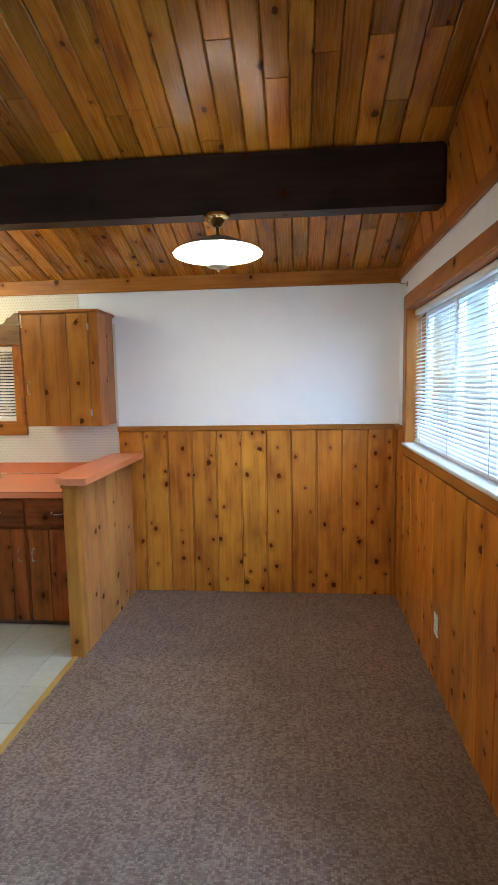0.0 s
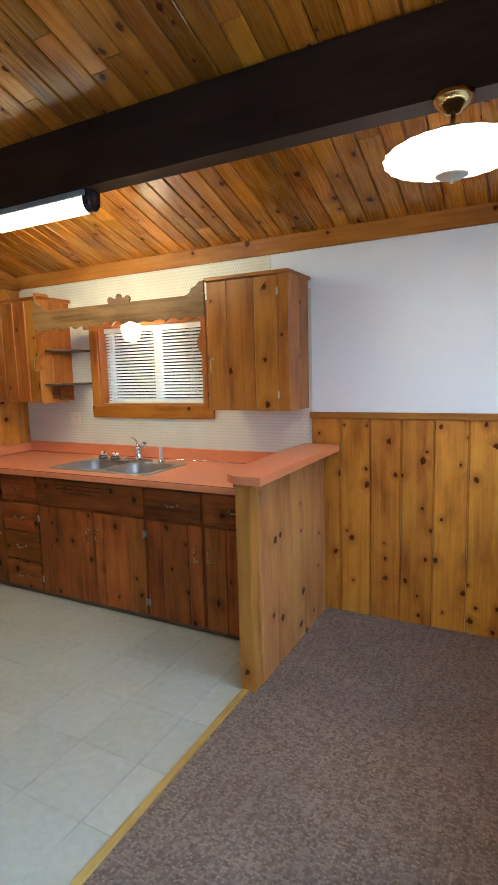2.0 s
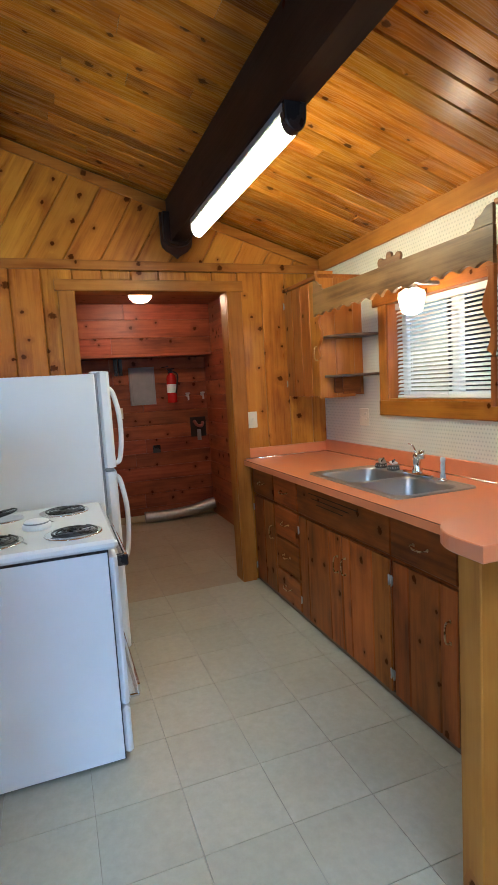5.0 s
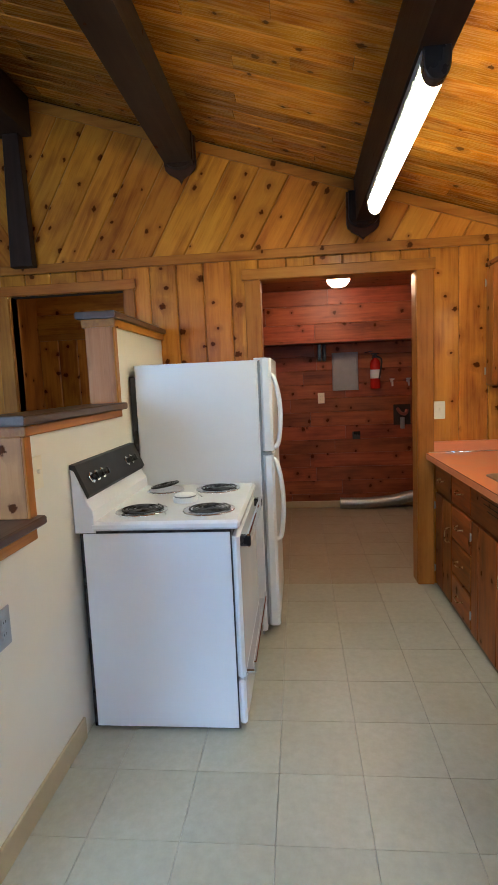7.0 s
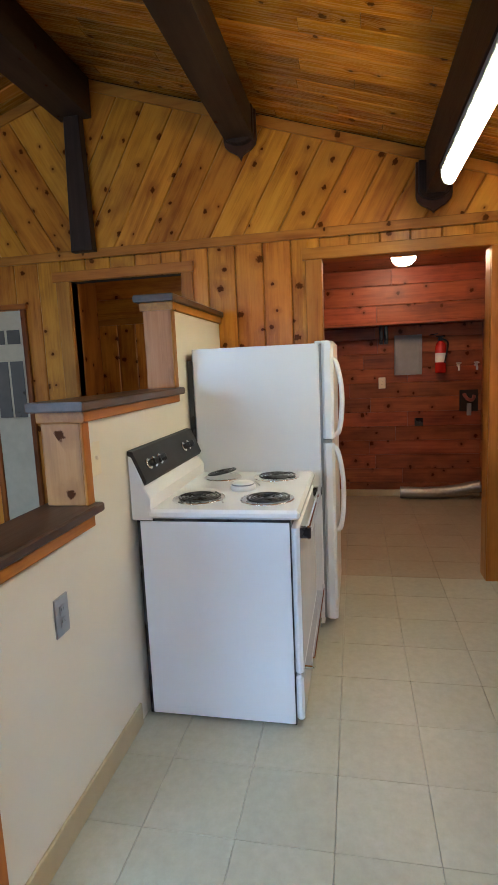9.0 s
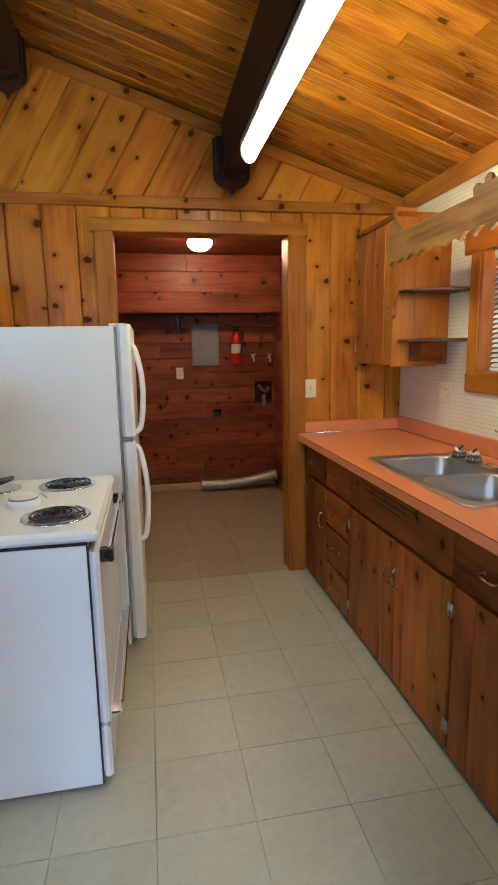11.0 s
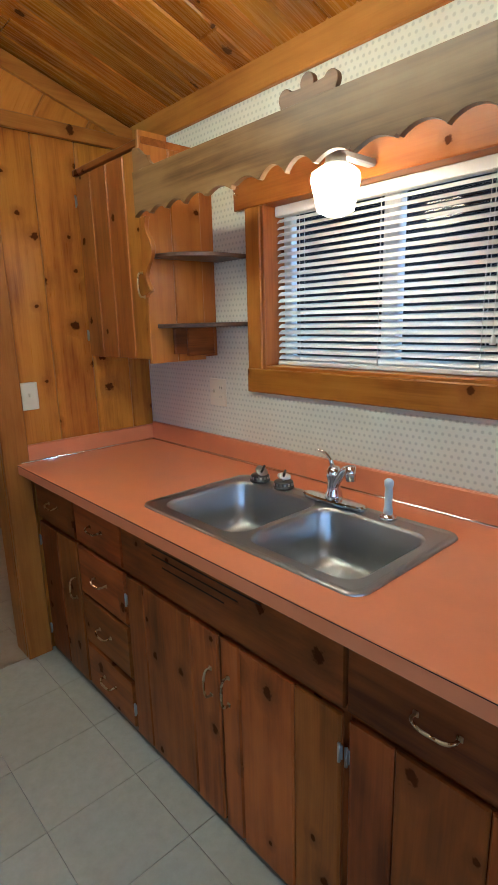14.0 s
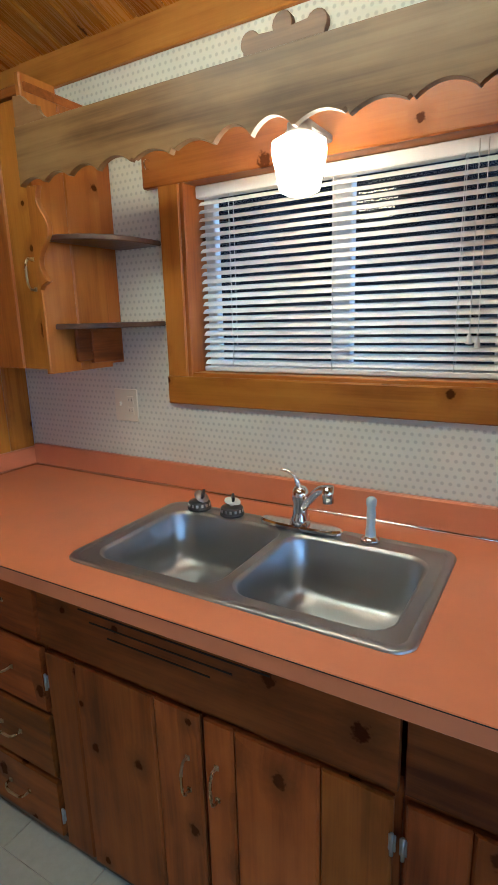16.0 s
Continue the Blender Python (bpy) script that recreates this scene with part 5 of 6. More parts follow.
# scalloped valance between the cupboards
val = thing("valance", "worn pine valance with a scalloped lower edge over the sink", "valance", (-2.1, CY, 2))
VX0, VX1, VT, VB = LX_1 - 0.015, RX0 - 0.001, 1.993, 1.848
low = []
L = VX1 - VX0


def scallop(f):
    s = abs(f - 0.5)
    marks = (0.0, 0.065, 0.145, 0.225, 0.300, 0.370, 0.435, 0.501)
    for a, c in zip(marks, marks[1:]):
        if a <= s <= c:
            q = (s - a) / (c - a)
            h = 0.030 - 0.014 * a * 2
            if a > 0.06 and a < 0.15:
                return h * (0.75 * math.sin(math.pi * q) ** 0.9 + (0.35 if abs(q - 0.97) < 0.03 else 0.0))
            return h * abs(math.sin(math.pi * q)) ** 0.75
    return 0.0


for k in range(221):
    f = k / 220
    low.append((VX0 + L * f, VB + scallop(f)))
pts = low + [(VX1, VT), (VX0, VT + 0.004)]
bm = bmnew()
prism(bm, pts, CY - 0.019, CY - 0.0005, "xz", 0, 0.0008)
part("board", bm, VALANCE, val)


def scroll(x0, side, z_top, z_low, wmax):
    pts = [(x0, z_top), (x0, z_low + 0.03)]
    n = 26
    for i in range(n + 1):
        f = i / n
        w = wmax * (0.52 + 0.30 * math.cos(f * math.pi * 2.0 * 1.6 + 0.4) + 0.28 * f) if f > 0.06 else wmax * 0.45 * f / 0.06
        pts.append((x0 + side * max(w, 0.012), z_low + (z_top - z_low) * f))
    return pts


bm = bmnew()
prism(bm, scroll(VX0 + 0.018, 1, VB - 0.001, 1.575, 0.072), CY - 0.016, CY + 0.002, "xz", 2, 0.002)
part("scroll_end", bm, CAB_UPPER, val, "scroll-cut pine bracket")
bm = bmnew()
prism(bm, scroll(VX1, -1, VB - 0.001, 1.50, 0.062), CY - 0.016, CY + 0.002, "xz", 2, 0.002)
part("scroll_end", bm, CAB_UPPER, val, "scroll-cut pine bracket")


bm = bmnew()
box(bm, (VX1 - 0.022, CY - 0.014, RZ0 + 0.01), (VX1, CY + 0.002, 1.4995), 0.002, 2)
part("side_strip", bm, CAB_UPPER, val)


def lobes(x, z, s):
    """Three rounded lobes on a flat foot."""
    pts = [(x - 0.088 * s, z), (x + 0.088 * s, z)]
    for cx, cz, r, a0, a1 in ((0.072, 0.022, 0.022, -40, 150), (0.0, 0.038, 0.022, -20, 200), (-0.072, 0.022, 0.022, 30, 220)):
        for i in range(10):
            a = radians(a0 + (a1 - a0) * i / 9)
            pts.append((x + (cx + r * math.cos(a)) * s, z + (cz + r * math.sin(a)) * s))
    return pts


bm = bmnew()
prism(bm, lobes(-2.045, VT + 0.001, 1.0), CY - 0.018, CY - 0.002, "xz", 0, 0.0015)
part("crest", bm, VALANCE, val, "three-lobed crest")
for x0, side in ((VX0 + 0.006, 1), (VX1 - 0.001, -1)):
    bm = bmnew()
    pts = [(x0, VT + 0.002), (x0 + side * 0.135, VT + 0.002)]
    for i in range(9):
        a = radians(90 * i / 8)
        pts.append((x0 + side * (0.135 - 0.045 * math.sin(a)), VT + 0.002 + 0.030 * (1 - math.cos(a)) + 0.008 * math.sin(a)))
    pts += [(x0 + side * 0.06, VT + 0.050), (x0 + side * 0.03, VT + 0.075), (x0, VT + 0.078)]
    prism(bm, pts, CY - 0.018, CY - 0.002, "xz", 0, 0.0015)
    part("crest_end", bm, VALANCE, val, "curved end crest")

for x, zt in ((-1.725, 1.402), (-1.705, 1.392)):
    t = thing("blind_cord", "white pull cord with a small tassel on the kitchen blind", "cord", (x, YN + 0.026, zt), "blind cords")
    bm = bmnew()
    sweep(bm, [(x - 0.004, YN + 0.026, KZ1 - 0.03), (x, YN + 0.026, zt + 0.02)], 0.0012, 6)
    part("string", bm, BLIND, t)
    bm = bmnew()
    lathe(bm, [(0.003, 0.026), (0.005, 0.020), (0.009, 0.0), (0.001, -0.001)], 12, pose(x, YN + 0.026, zt))
    part("tassel", bm, BLIND, t)
bm = bmnew()
hx, hy, hz = -2.665, YN - 0.030, 1.955
sweep(bm, arc([(hx, hy, hz), (hx, hy - 0.014, hz + 0.002), (hx, hy - 0.026, hz - 0.008), (hx, hy - 0.022, hz - 0.024), (hx, hy - 0.008, hz - 0.024)], 5), 0.0022, 8)
solo("cup_hook", bm, CHROME, "small chrome cup hook in the window casing", "hook")
bm = bmnew()
sweep(bm, arc([(XE - 0.003, 4.30, 2.195), (XE - 0.05, 4.30, 2.20), (XE - 0.055, 4.27, 2.20)], 5), 0.003, 8)
box(bm, (XE - 0.004, 4.285, 2.18), (XE + 0.001, 4.315, 2.21), 0.001)
solo("curtain_bracket", bm, STEEL, "small bent steel curtain bracket beside the window", "bracket")

# ---- lamps ----
tube = thing("fluorescent_lamp", "lit fluorescent batten with a rounded diffuser under the beam", "ceiling lamp", (-2.0, 3.40, 2.40))
FX0, FX1, FY = -2.83, -1.53, 3.452
bm = bmnew()
box(bm, (FX0 + 0.01, FY - 0.044, 2.372), (FX1 - 0.01, FY + 0.040, 2.404), 0.004, 0)
part("housing", bm, GREY_METAL, tube)
prof = [(0.035 * math.cos(radians(a)), -0.066 * abs(math.sin(radians(a))) ** 0.7) for a in range(0, 181, 15)]
bm = bmnew()
prism(bm, [(FY + p, 2.371 + q) for p, q in prof], FX0 + 0.002, FX1 - 0.038, "yz", 0, 0.004)
part("diffuser", bm, TUBE_GLOW, tube, "glowing white diffuser")
for a, c in ((FX1 - 0.037, FX1 + 0.010), (FX0 - 0.008, FX0 + 0.001)):
    bm = bmnew()
    prism(bm, [(FY + p * 1.2, 2.378 + q * 1.10) for p, q in prof] + [(FY - 0.042, 2.404), (FY + 0.042, 2.404)], a, c, "yz", 0, 0.004)
    part("end_cap", bm, BLACK if a > -2 else GREY_METAL, tube, "dark end cap")

pend = thing("pendant_lamp", "lit pendant lamp with a fluted milk-glass shade and brass fittings", "pendant lamp", (0.098, 3.405, 2.40))
m = pose(0.098, 3.405, 0)
BRASS_LAMP = plain("polished_brass", (0.60, 0.42, 0.18), 0.22, metal=1.0, vary=0.08)
bm = bmnew()
lathe(bm, [(0.020, 2.404), (0.068, 2.402), (0.066, 2.385), (0.045, 2.365), (0.030, 2.352), (0.022, 2.345), (0.001, 2.344)], 28, m)
part("canopy", bm, BRASS_LAMP, pend)
bm = bmnew()
lathe(bm, [(0.008, 2.350), (0.008, 2.315), (0.018, 2.305), (0.022, 2.290), (0.040, 2.282), (0.001, 2.280)], 20, m)
part("stem", bm, BRASS_LAMP, pend)
bm = bmnew()
lathe(bm, [(0.034, 2.298), (0.075, 2.288), (0.130, 2.264), (0.180, 2.241), (0.204, 2.231)], 96, m, 0.012, 24)
part("shade_top", bm, GREY_METAL, pend, "dull grey upper shade")
bm = bmnew()
lathe(bm, [(0.203, 2.2300), (0.221, 2.2180), (0.219, 2.2110), (0.208, 2.204), (0.150, 2.196), (0.050, 2.190)], 96, m, 0.016, 24)
part("shade", bm, PENDANT_GLOW, pend, "glowing fluted milk-glass shade")
bm = bmnew()
lathe(bm, [(0.040, 2.191), (0.043, 2.180), (0.054, 2.158), (0.055, 2.153), (0.046, 2.149), (0.012, 2.145), (0.007, 2.142), (0.008, 2.130), (0.001, 2.128)], 28, m)
part("finial", bm, plain("cream_font", (0.62, 0.55, 0.40), 0.3, vary=0.04), pend, "cream font under the shade")

gl = thing("sink_lamp", "lit faceted milk-glass lamp behind the valance", "lamp", (-2.09, 4.36, 1.90))
m = pose(-2.085, 4.345, 0)
bm = bmnew()
lathe(bm, [(0.028, 1.908), (0.028, 1.895), (0.032, 1.890), (0.032, 1.882), (0.001, 1.881)], 20, m)
box(bm, (-2.100, 4.345, 1.905), (-2.070, YN - 0.028, 1.925), 0.004, 0)
part("holder", bm, GREY_METAL, gl)
bm = bmnew()
lathe(bm, [(0.040, 1.882), (0.064, 1.868), (0.068, 1.848), (0.050, 1.768), (0.024, 1.756), (0.001, 1.754)], 8, m)
for f in bm.faces:
    f.smooth = False
part("glass_shade", bm, SINK_GLOW, gl, "glowing milk-glass shade")

ll = thing("laundry_lamp", "lit round milk-glass lamp on the laundry ceiling", "ceiling lamp", (-4.5, 3.375, LZ))
m = pose(-4.5, 3.375, 0)
bm = bmnew()
lathe(bm, [(0.085, LZ - 0.001), (0.088, LZ - 0.02), (0.075, LZ - 0.03)], 28, m)
part("rim", bm, CHROME, ll)
bm = bmnew()
lathe(bm, [(0.074, LZ - 0.028), (0.098, LZ - 0.055), (0.092, LZ - 0.085), (0.060, LZ - 0.115), (0.020, LZ - 0.126), (0.001, LZ - 0.127)], 28, m)
part("bowl", bm, LAUNDRY_GLOW, ll, "glowing milk-glass bowl")

# ---- electric range ----
RXE, RXW, RY0, RY1 = -1.797, -2.560, 2.098, 2.722
rg = thing("electric_range", "white enamel electric range with four coil burners", "stove", (-2.18, 2.4, 0))
bm = bmnew()
box(bm, (RXW + 0.006, RY0 + 0.004, 0.012), (RXE - 0.006, RY1 + 0.002, 0.854), 0.003)
part("body", bm, BLACK, rg)
for xa, xb in ((RXE - 0.0065, RXE), (RXW, RXW + 0.0065)):
    bm = bmnew()
    box(bm, (xa, RY0 + 0.020, 0.018), (xb, RY1 - 0.002, 0.850), 0.003)
    part("side_panel", bm, ENAMEL, rg)
bm = bmnew()
box(bm, (RXW + 0.02, RY0 + 0.03, 0.002), (RXE - 0.02, RY1 - 0.03, 0.0115), 0.001)
part("plinth", bm, BLACK, rg)
bm = bmnew()
box(bm, (RXW - 0.004, RY0 + 0.05, 0.860), (RXE + 0.004, RY1 + 0.040, 0.898), 0.012)
part("cooktop", bm, ENAMEL, rg)
bm = bmnew()
box(bm, (RXW + 0.003, RY0 + 0.02, 0.8545), (RXE - 0.003, RY1 + 0.002, 0.8595), 0.0005)
part("gasket", bm, BLACK, rg)
bm = bmnew()
prism(bm, [(RY0 - 0.012, 0.853), (RY0 + 0.075, 0.853), (RY0 + 0.072, 0.945), (RY0 + 0.048, 0.985), (RY0 + 0.006, 1.118), (RY0 - 0.012, 1.118)], RXW - 0.002, RXE + 0.002, "yz", 0, 0.004)
part("backguard", bm, ENAMEL, rg)
bm = bmnew()
prism(bm, [(RY0 - 0.013, 1.135), (RY0 + 0.010, 1.132), (RY0 + 0.062, 1.010), (RY0 + 0.052, 0.995), (RY0 + 0.004, 1.108), (RY0 - 0.013, 1.117)], RXW - 0.004, RXE + 0.004, "yz", 0, 0.002)
ctl = part("control_panel", bm, plain("matte_black_panel", (0.014, 0.014, 0.015), 0.55, vary=0.1, bump=0.02), rg, "black control strip")
for x in (-1.885, -1.945, -2.010, -2.345, -2.415):
    bm = bmnew()
    kt = pose(x, RY0 + 0.039, 1.066) @ Matrix.Rotation(radians(-67), 4, "X")
    lathe(bm, [(0.024, 0.0), (0.024, 0.005), (0.019, 0.007), (0.001, 0.0071)], 20, kt)
    k1 = part("knob", bm, CHROME, ctl, "chrome and black knob")
    bm = bmnew()
    lathe(bm, [(0.015, 0.006), (0.013, 0.026), (0.001, 0.027)], 16, kt)
    box(bm, (-0.004, -0.015, 0.010), (0.004, 0.015, 0.034), 0.002, 1, kt)
    part("knob_grip", bm, BLACK, ctl)
bm = bmnew()
box(bm, (RXW + 0.004, RY1 + 0.003, 0.235), (RXE - 0.004, RY1 + 0.034, 0.828), 0.012)
dr = part("oven_door", bm, ENAMEL, rg)
for zc in (0.775, ):
    bm = bmnew()
    box(bm, (RXW + 0.03, RY1 + 0.058, zc), (RXE - 0.03, RY1 + 0.074, zc + 0.056), 0.005)
    h = part("oven_handle", bm, CHROME, dr, "chrome bar handle with black ends")
    for x in (RXW + 0.045, RXE - 0.045):
        bm = bmnew()
        box(bm, (x - 0.018, RY1 + 0.033, zc + 0.006), (x + 0.018, RY1 + 0.076, zc + 0.048), 0.004)
        part("handle_mount", bm, BLACK, dr)
bm = bmnew()
box(bm, (RXW + 0.02, RY1 + 0.0345, 0.246), (RXE - 0.02, RY1 + 0.078, 0.262), 0.004)
box(bm, (RXW + 0.02, RY1 + 0.066, 0.252), (RXE - 0.02, RY1 + 0.080, 0.300), 0.004)
part("door_trim", bm, CHROME, dr, "chrome trim bar")
bm = bmnew()
box(bm, (RXW + 0.004, RY1 + 0.003, 0.030), (RXE - 0.004, RY1 + 0.034, 0.222), 0.010)
part("storage_drawer", bm, ENAMEL, rg)
for bx, by, r, tip in ((-1.968, 2.610, 0.096, 0), (-2.405, 2.585, 0.096, 0), (-1.975, 2.315, 0.096, 0), (-2.395, 2.315, 0.078, 10)):
    bm = bmnew()
    mb = pose(bx, by, 0.8985)
    lathe(bm, [(r + 0.016, 0.0), (r + 0.015, 0.005), (r + 0.004, 0.006), (r - 0.012, 0.001), (0.02, 0.0005)], 32, mb)
    pan = part("drip_pan", bm, CHROME, rg, "chrome ring with black coil")
    bm = bmnew()
    spiral = []
    for i in range(110):
        a = i / 109 * 4.4 * 2 * math.pi
        rr = 0.016 + (r - 0.020) * i / 109
        spiral.append((rr * math.cos(a), rr * math.sin(a), 0.011))
    sweep(bm, spiral, 0.0052, 6, mb @ Matrix.Rotation(radians(tip), 4, "X") @ pose(0, 0, 0.02 if tip else 0), 0.7)
    part("coil", bm, BLACK, pan)
det = thing("smoke_alarm", "white round smoke alarm lying on the range", "smoke alarm", (-2.15, 2.47, 0.898))
bm = bmnew()
lathe(bm, [(0.055, 0.0), (0.058, 0.004), (0.058, 0.018), (0.050, 0.022), (0.050, 0.030), (0.042, 0.035), (0.001, 0.036)], 30, pose(-2.150, 2.470, 0.8985))
part("case", bm, WHITE_PLASTIC, det)
bm = bmnew()
lathe(bm, [(0.0505, 0.023), (0.0512, 0.026), (0.0505, 0.029)], 30, pose(-2.150, 2.470, 0.8985))
part("vent_ring", bm, GREY_METAL, det)
for k, (x0, y0, x1, y1) in enumerate(((-1.90, 2.44, -1.99, 2.40), (-2.30, 2.50, -2.22, 2.535))):
    bm = bmnew()
    sweep(bm, [(x0, y0, 0.9015), (x1, y1, 0.9015)], 0.0028, 6)
    solo("metal_rod", bm, STEEL, "thin loose metal rod lying on the range top", "rod", group="loose rods")

# ---- refrigerator ----
GX1, GX0, GY0, GY1, GH = -2.618, -3.325, 2.120, 2.792, 1.548
fr = thing("refrigerator", "white two-door refrigerator with curved side handles", "refrigerator", (-2.97, 2.45, 0))
bm = bmnew()
box(bm, (GX0, GY0, 0.035), (GX1, GY1, GH), 0.008)
part("cabinet", bm, FRIDGE_SKIN, fr)
bm = bmnew()
box(bm, (GX0 + 0.02, GY0 + 0.03, 0.003), (GX1 - 0.02, GY1 - 0.02, 0.0345), 0.002)
part("toe_grille", bm, GREY_METAL, fr)
bm = bmnew()
box(bm, (GX0 + 0.006, GY1 + 0.0005, 0.07), (GX1 - 0.006, GY1 + 0.012, GH - 0.006), 0.001)
part("door_gasket", bm, GREY_METAL, fr)
for z0, z1, h0, h1 in ((1.055, GH + 0.010, 1.075, 1.470), (0.065, 1.035, 0.560, 1.010)):
    bm = bmnew()
    box(bm, (GX0, GY1 + 0.013, z0), (GX1, GY1 + 0.072, z1), 0.014)
    dd = part("door", bm, FRIDGE_SKIN, fr)
    bm = bmnew()
    x = GX1 - 0.035
    yb = GY1 + 0.066
    pts = [(x, yb, h0), (x, yb + 0.030, h0 + 0.02), (x, yb + 0.046, h0 + (h1 - h0) * 0.35), (x, yb + 0.044, h0 + (h1 - h0) * 0.65), (x, yb + 0.022, h1 - 0.03), (x, yb, h1)]
    sweep(bm, arc(pts, 6), 0.013, 12, None, 1.0)
    part("handle", bm, WHITE_PLASTIC, dd, "white curved handle")
bm = bmnew()
box(bm, (GX1 - 0.10, GY1 - 0.02, GH + 0.0005), (GX1 - 0.02, GY1 + 0.05, GH + 0.012), 0.003)
part("hinge_cover", bm, WHITE_PLASTIC, fr)
bm = bmnew()
box(bm, (GX1 - 0.02, GY1 + 0.014, 1.037), (GX1 + 0.003, GY1 + 0.06, 1.053), 0.002)
part("centre_hinge", bm, GREY_METAL, fr)
bm = bmnew()
box(bm, (GX0 + 0.05, GY0 - 0.03, 0.10), (GX1 - 0.001, GY0 - 0.001, GH - 0.06), 0.002)
part("rear_coil", bm, BLACK, fr, "black rear condenser panel")


# ---- switches and outlets ----
def plate(name, label, cx, cy, cz, normal, w, h, mat, outlet, group=""):
    """A cover plate; normal: 'x', '-x', 'y' or '-y'."""
    rot = {"x": 90, "-x": -90, "y": 180, "-y": 0}[normal]
    m = pose(cx, cy, cz, 0, 0, rot)
    ob = thing(name, label, "switch" if not outlet else "outlet", (cx, cy, cz), group)
    bm = bmnew()
    box(bm, (-w / 2, -0.006, -h / 2), (w / 2, 0.0, h / 2), 0.003, 2, m)
    part("plate", bm, mat, ob)
    cols = 2 if w > 0.09 else 1
    for c in range(cols):
        u = (c - (cols - 1) / 2) * 0.046
        duplex = outlet if isinstance(outlet, bool) else c == 1
        bm = bmnew()
        if duplex:
            for s in (-0.0195, 0.0195):
                box(bm, (u - 0.014, -0.0085, s - 0.014), (u + 0.014, -0.0061, s + 0.014), 0.004, 2, m)
                sock = part("socket", bm, mat, ob)
                for v in (-0.006, 0.006):
                    bm = bmnew()
                    box(bm, (u + v - 0.001, -0.0089, s - 0.003), (u + v + 0.001, -0.0082, s + 0.006), 0.0002, 2, m)
                    part("slot", bm, BLACK, sock)
                bm = bmnew()
        else:
            box(bm, (u - 0.0045, -0.017, -0.002), (u + 0.0045, -0.0061, 0.012), 0.002, 2, m)
            part("toggle", bm, mat, ob)
    return ob


plate("light_switch", "ivory light switch on the pine wall by the doorway", XW + 0.0005, 3.932, 1.192, "x", 0.075, 0.118, IVORY, False)
plate("power_outlet", "ivory combined switch and outlet on the dotted wallpaper", -2.862, YN - 0.0035, 1.186, "-y", 0.108, 0.118, IVORY, 2)
plate("power_outlet", "white outlet low on the pine wainscot", XE - 0.0185, 3.35, 0.322, "-x", 0.072, 0.116, WHITE_PLASTIC, True)
plate("range_outlet", "steel outlet plate on the cream half wall", -1.245, HW1 + 0.0005, 0.718, "y", 0.075, 0.125, STEEL, True)
plate("light_switch", "cream switch plate on the half wall", -1.535, HW1 + 0.0005, 1.150, "y", 0.075, 0.118, IVORY, False)
plate("power_outlet", "ivory outlet on the cedar laundry wall", LX0 + 0.026, 3.25, 1.22, "x", 0.072, 0.116, IVORY, True)
plate("dryer_outlet", "black dryer outlet on the cedar laundry wall", LX0 + 0.026, 3.62, 0.80, "x", 0.085, 0.085, BLACK, True)

# ---- laundry fittings ----
ex = thing("fire_extinguisher", "red fire extinguisher hung on the cedar wall", "extinguisher", (LX0 + 0.10, 3.83, 1.29))
m = pose(LX0 + 0.085, 3.825, 1.30)
bm = bmnew()
lathe(bm, [(0.020, 0.0), (0.050, 0.004), (0.052, 0.02), (0.052, 0.26), (0.046, 0.295), (0.022, 0.318), (0.020, 0.33)], 24, m)
part("cylinder", bm, RED_PAINT, ex)
bm = bmnew()
lathe(bm, [(0.0525, 0.11), (0.0528, 0.112), (0.0528, 0.20), (0.0525, 0.202)], 24, m)
part("label_band", bm, WHITE_PLASTIC, ex)
bm = bmnew()
lathe(bm, [(0.021, 0.325), (0.024, 0.345), (0.016, 0.365), (0.001, 0.366)], 16, m)
box(bm, (-0.01, -0.045, 0.362), (0.012, 0.040, 0.376), 0.003, 1, m)
box(bm, (-0.01, -0.055, 0.392), (0.012, 0.030, 0.402), 0.003, 1, m @ Matrix.Rotation(radians(8), 4, "X"))
part("valve", bm, BLACK, ex)
bm = bmnew()
sweep(bm, arc([(0.02, 0.02, 0.34), (0.06, 0.06, 0.30), (0.062, 0.045, 0.18), (0.06, 0.03, 0.10)], 6), 0.008, 8, m)
part("hose", bm, RUBBER, ex)
bm = bmnew()
box(bm, (-0.075, -0.02, 0.10), (-0.056, 0.02, 0.36), 0.003, 2, m)
part("wall_bracket", bm, BLACK, ex)
pb = thing("breaker_box", "grey metal breaker box on the cedar wall", "electrical box", (LX0, 3.51, 1.29))
bm = bmnew()
box(bm, (LX0 + 0.025, 3.375, 1.295), (LX0 + 0.060, 3.650, 1.700), 0.006)
part("case", bm, GREY_METAL, pb)
bm = bmnew()
box(bm, (LX0 + 0.061, 3.40, 1.33), (LX0 + 0.068, 3.625, 1.665), 0.004)
part("cover", bm, GREY_METAL, pb, "lighter grey cover")
for y in (3.225, 3.275):
    bm = bmnew()
    box(bm, (LX0 + 0.026, y, 1.62), (LX0 + 0.075, y + 0.035, 1.799), 0.004)
    sweep(bm, [(LX0 + 0.05, y + 0.017, 1.64), (LX0 + 0.11, y + 0.017, 1.66)], 0.008, 8)
    solo("wall_bracket", bm, BLACK, "dark metal shelf bracket under the bulkhead", "bracket", group="shelf brackets")
PALE_METAL = plain("dull_pale_metal", (0.62, 0.60, 0.56), 0.45, metal=0.4, vary=0.08)
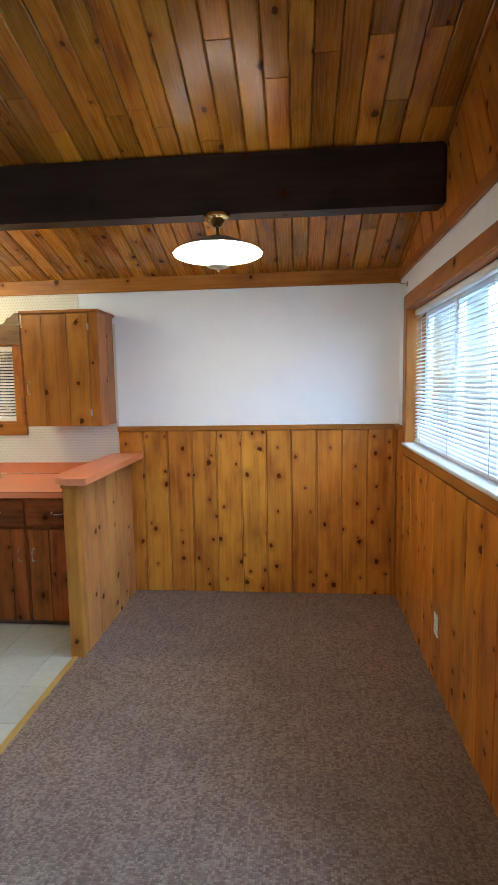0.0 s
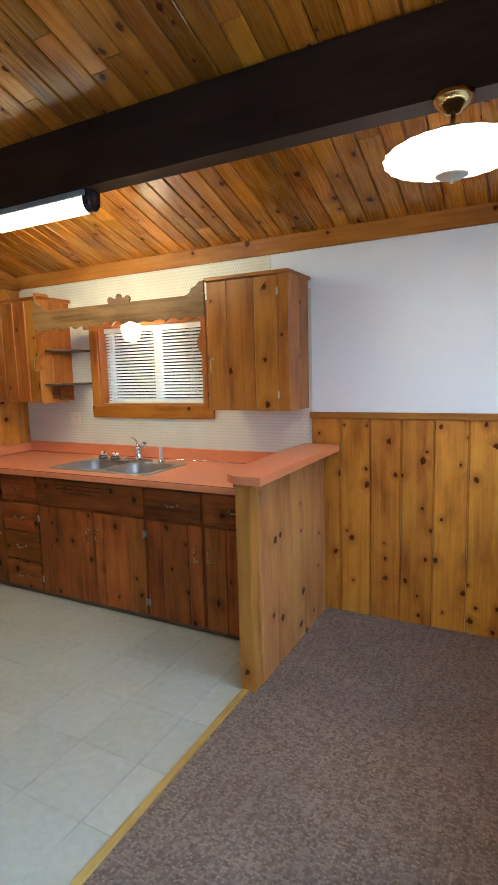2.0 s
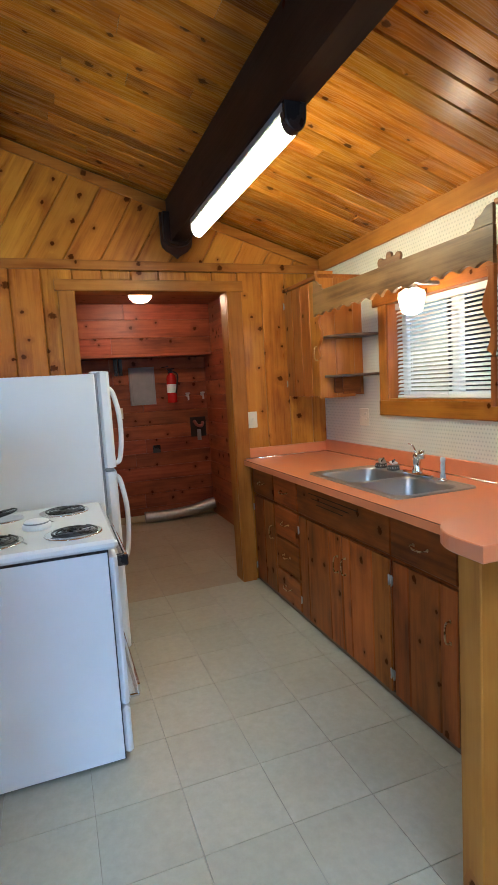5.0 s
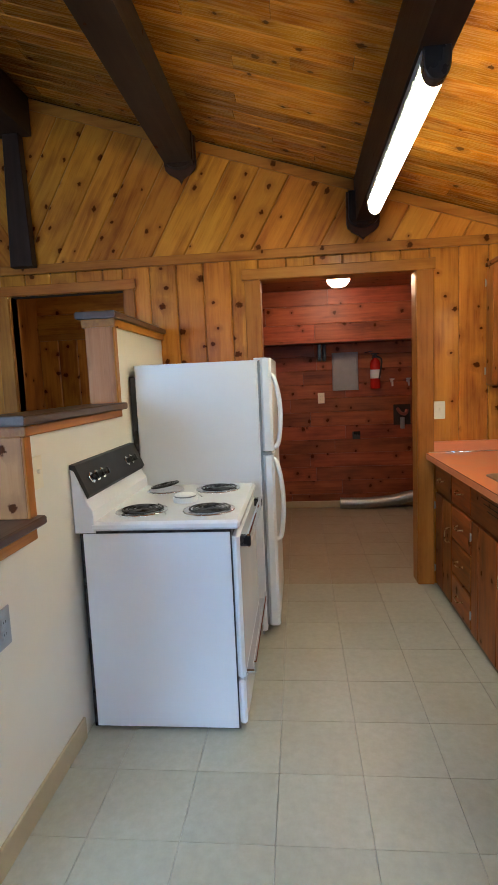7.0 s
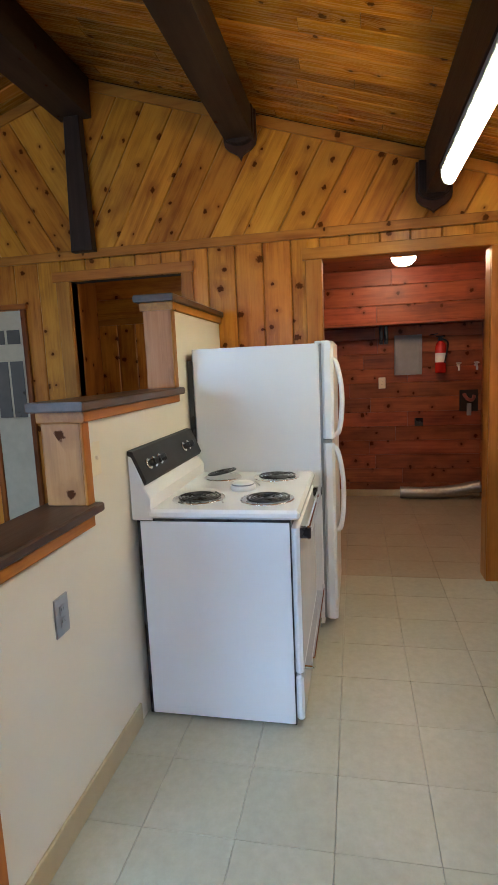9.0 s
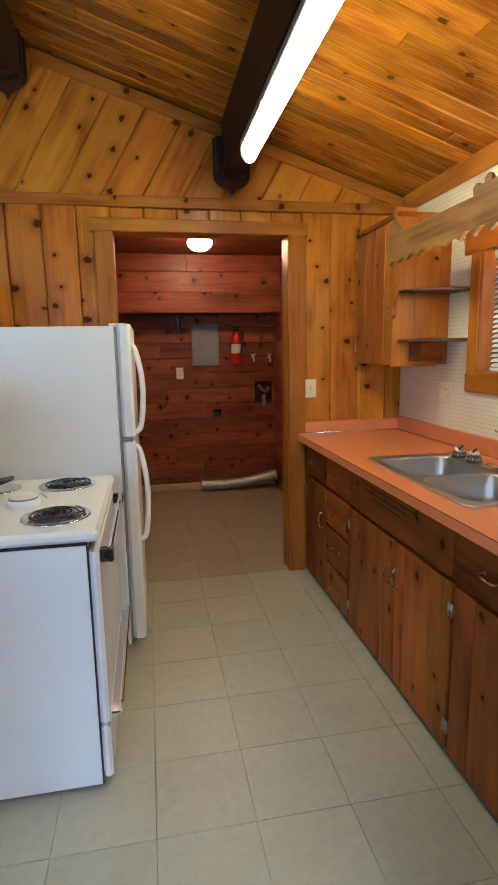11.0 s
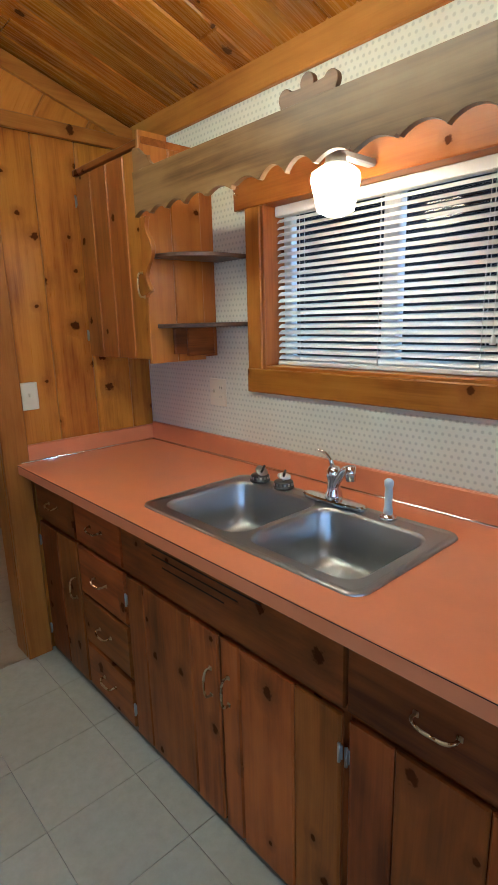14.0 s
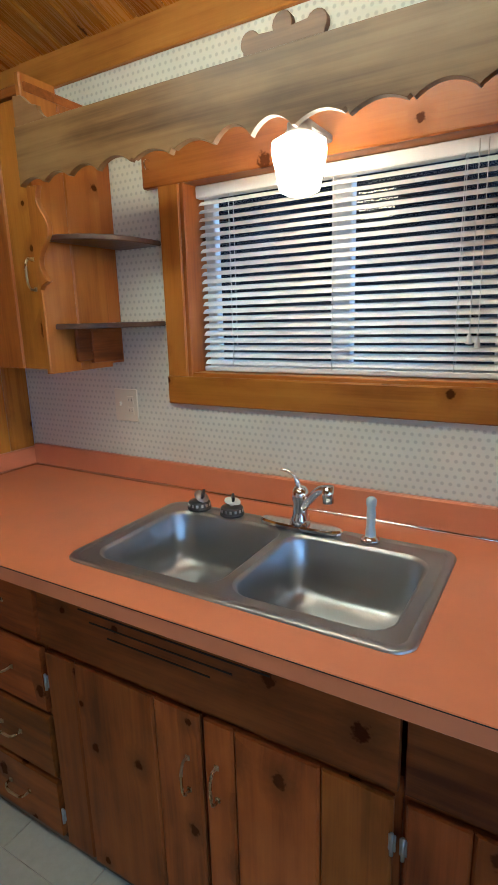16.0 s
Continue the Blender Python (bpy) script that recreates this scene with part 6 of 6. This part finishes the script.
for y in (4.00, 4.17):
    f = thing("washer_valve", "small chrome washer tap on the cedar wall", "tap", (LX0 + 0.03, y, 1.36), "washer taps")
    bm = bmnew()
    sweep(bm, [(LX0 + 0.025, y, 1.37), (LX0 + 0.09, y, 1.37)], 0.012, 10)
    sweep(bm, arc([(LX0 + 0.075, y, 1.37), (LX0 + 0.10, y, 1.36), (LX0 + 0.105, y, 1.32)], 4), 0.010, 10)
    part("spout", bm, PALE_METAL, f)
    bm = bmnew()
    lathe(bm, [(0.008, 0.0), (0.026, 0.012), (0.026, 0.022), (0.001, 0.024)], 16, pose(LX0 + 0.085, y, 1.378))
    part("handwheel", bm, PALE_METAL, f)
wb = thing("washer_box", "dark recessed drain box with reddish pipe fittings", "plumbing box", (LX0, 4.10, 1.0))
bm = bmnew()
box(bm, (LX0 + 0.022, 4.02, 0.90), (LX0 + 0.032, 4.20, 1.12), 0.003)
part("recess", bm, DARK_GAP, wb)
bm = bmnew()
sweep(bm, arc([(LX0 + 0.04, 4.06, 1.08), (LX0 + 0.07, 4.09, 1.03), (LX0 + 0.06, 4.14, 1.02), (LX0 + 0.04, 4.16, 1.06)], 5), 0.018, 8)
part("pipe", bm, plain("dull_red_pipe", (0.24, 0.060, 0.045), 0.5, vary=0.2), wb, "reddish pipe fitting")
bm = bmnew()
sweep(bm, [(LX0 + 0.05, 4.11, 0.86), (LX0 + 0.05, 4.11, 0.98)], 0.022, 10)
part("drain", bm, GREY_METAL, wb)
duct = bmnew()
path = arc([(LX0 + 0.11, 3.42, 0.066), (LX0 + 0.13, 3.70, 0.066), (LX0 + 0.13, 3.95, 0.085), (LX0 + 0.16, 4.12, 0.13), (LX0 + 0.18, 4.21, 0.15)], 18)
sweep(duct, path, [0.058 + (0.006 if k % 2 else 0.0) for k in range(len(path))], 16)
solo("dryer_duct", duct, FOIL, "crinkled silver foil dryer duct lying on the floor", "duct")

# ---- narrow white glazed door beyond the half wall ----
gc = thing("door_3", "narrow white glazed door in a brown pine frame", "door", (XW, 0.48, 0), kind="structure")
frame_bars(gc, "door_leaf", [((XW + 0.001, 0.345, 0.006), (XW + 0.012, 0.62, 1.92), 2)], AGED_PAINT)
frame_bars(gc, "casing_board", [((XW + 0.001, 0.62, 0.006), (XW + 0.026, 0.660, 1.925), 2), ((XW + 0.001, 0.29, 1.925), (XW + 0.028, 0.672, 1.965), 1), ((XW + 0.001, 0.305, 0.006), (XW + 0.026, 0.345, 1.925), 2)], CABINET)
for a, c, z0, z1 in ((0.370, 0.470, 1.685, 1.785), (0.490, 0.595, 1.685, 1.785), (0.370, 0.475, 1.150, 1.560), (0.492, 0.598, 1.150, 1.560)):
    frame_bars(gc, "pane", [((XW + 0.0125, a, z0), (XW + 0.0155, c, z1), 2)], DIM_PANE, 0.001)
    frame_bars(gc, "pane_bead", [((XW + 0.0125, a - 0.008, z0 - 0.008), (XW + 0.018, c + 0.008, z0 - 0.0005), 1), ((XW + 0.0125, a - 0.008, z1 + 0.0005), (XW + 0.018, c + 0.008, z1 + 0.008), 1)], AGED_PAINT, 0.001)


# ---- floor tiles, one by one ----
floor_tiles = thing("floor_tiles", "worn off-white vinyl floor tiles with dark joints", "tile floor", (-2, 3, 0), kind="structure")
TX0, TY0, TS = -1.572, 2.892, 0.305
shared = {}


def lay(x0, y0, x1, y1):
    w, h = round(x1 - x0, 4), round(y1 - y0, 4)
    if w < 0.006 or h < 0.006:
        return
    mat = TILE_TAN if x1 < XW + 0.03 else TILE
    if (w, h, mat.name) not in shared:
        bm = bmnew()
        box(bm, (0.0007, 0.0007, -0.031), (w - 0.0007, h - 0.0007, 0.0), 0.0010)
        shared[(w, h, mat.name)] = mesh_of("tile", bm, mat)
    o = new("tile", shared[(w, h, mat.name)])
    o.parent = floor_tiles
    o.matrix_parent_inverse = floor_tiles.matrix_world.inverted()
    o.matrix_basis = pose(x0, y0, random.uniform(-0.0004, 0.0))


for i in range(-16, 4):
    for j in range(-4, 7):
        x0, x1 = TX0 + i * TS, TX0 + (i + 1) * TS
        y0, y1 = TY0 + j * TS, TY0 + (j + 1) * TS
        lay(max(x0, -5.80), max(y0, 2.0), min(x1, FLOOR_EDGE - 0.022), min(y1, YN))
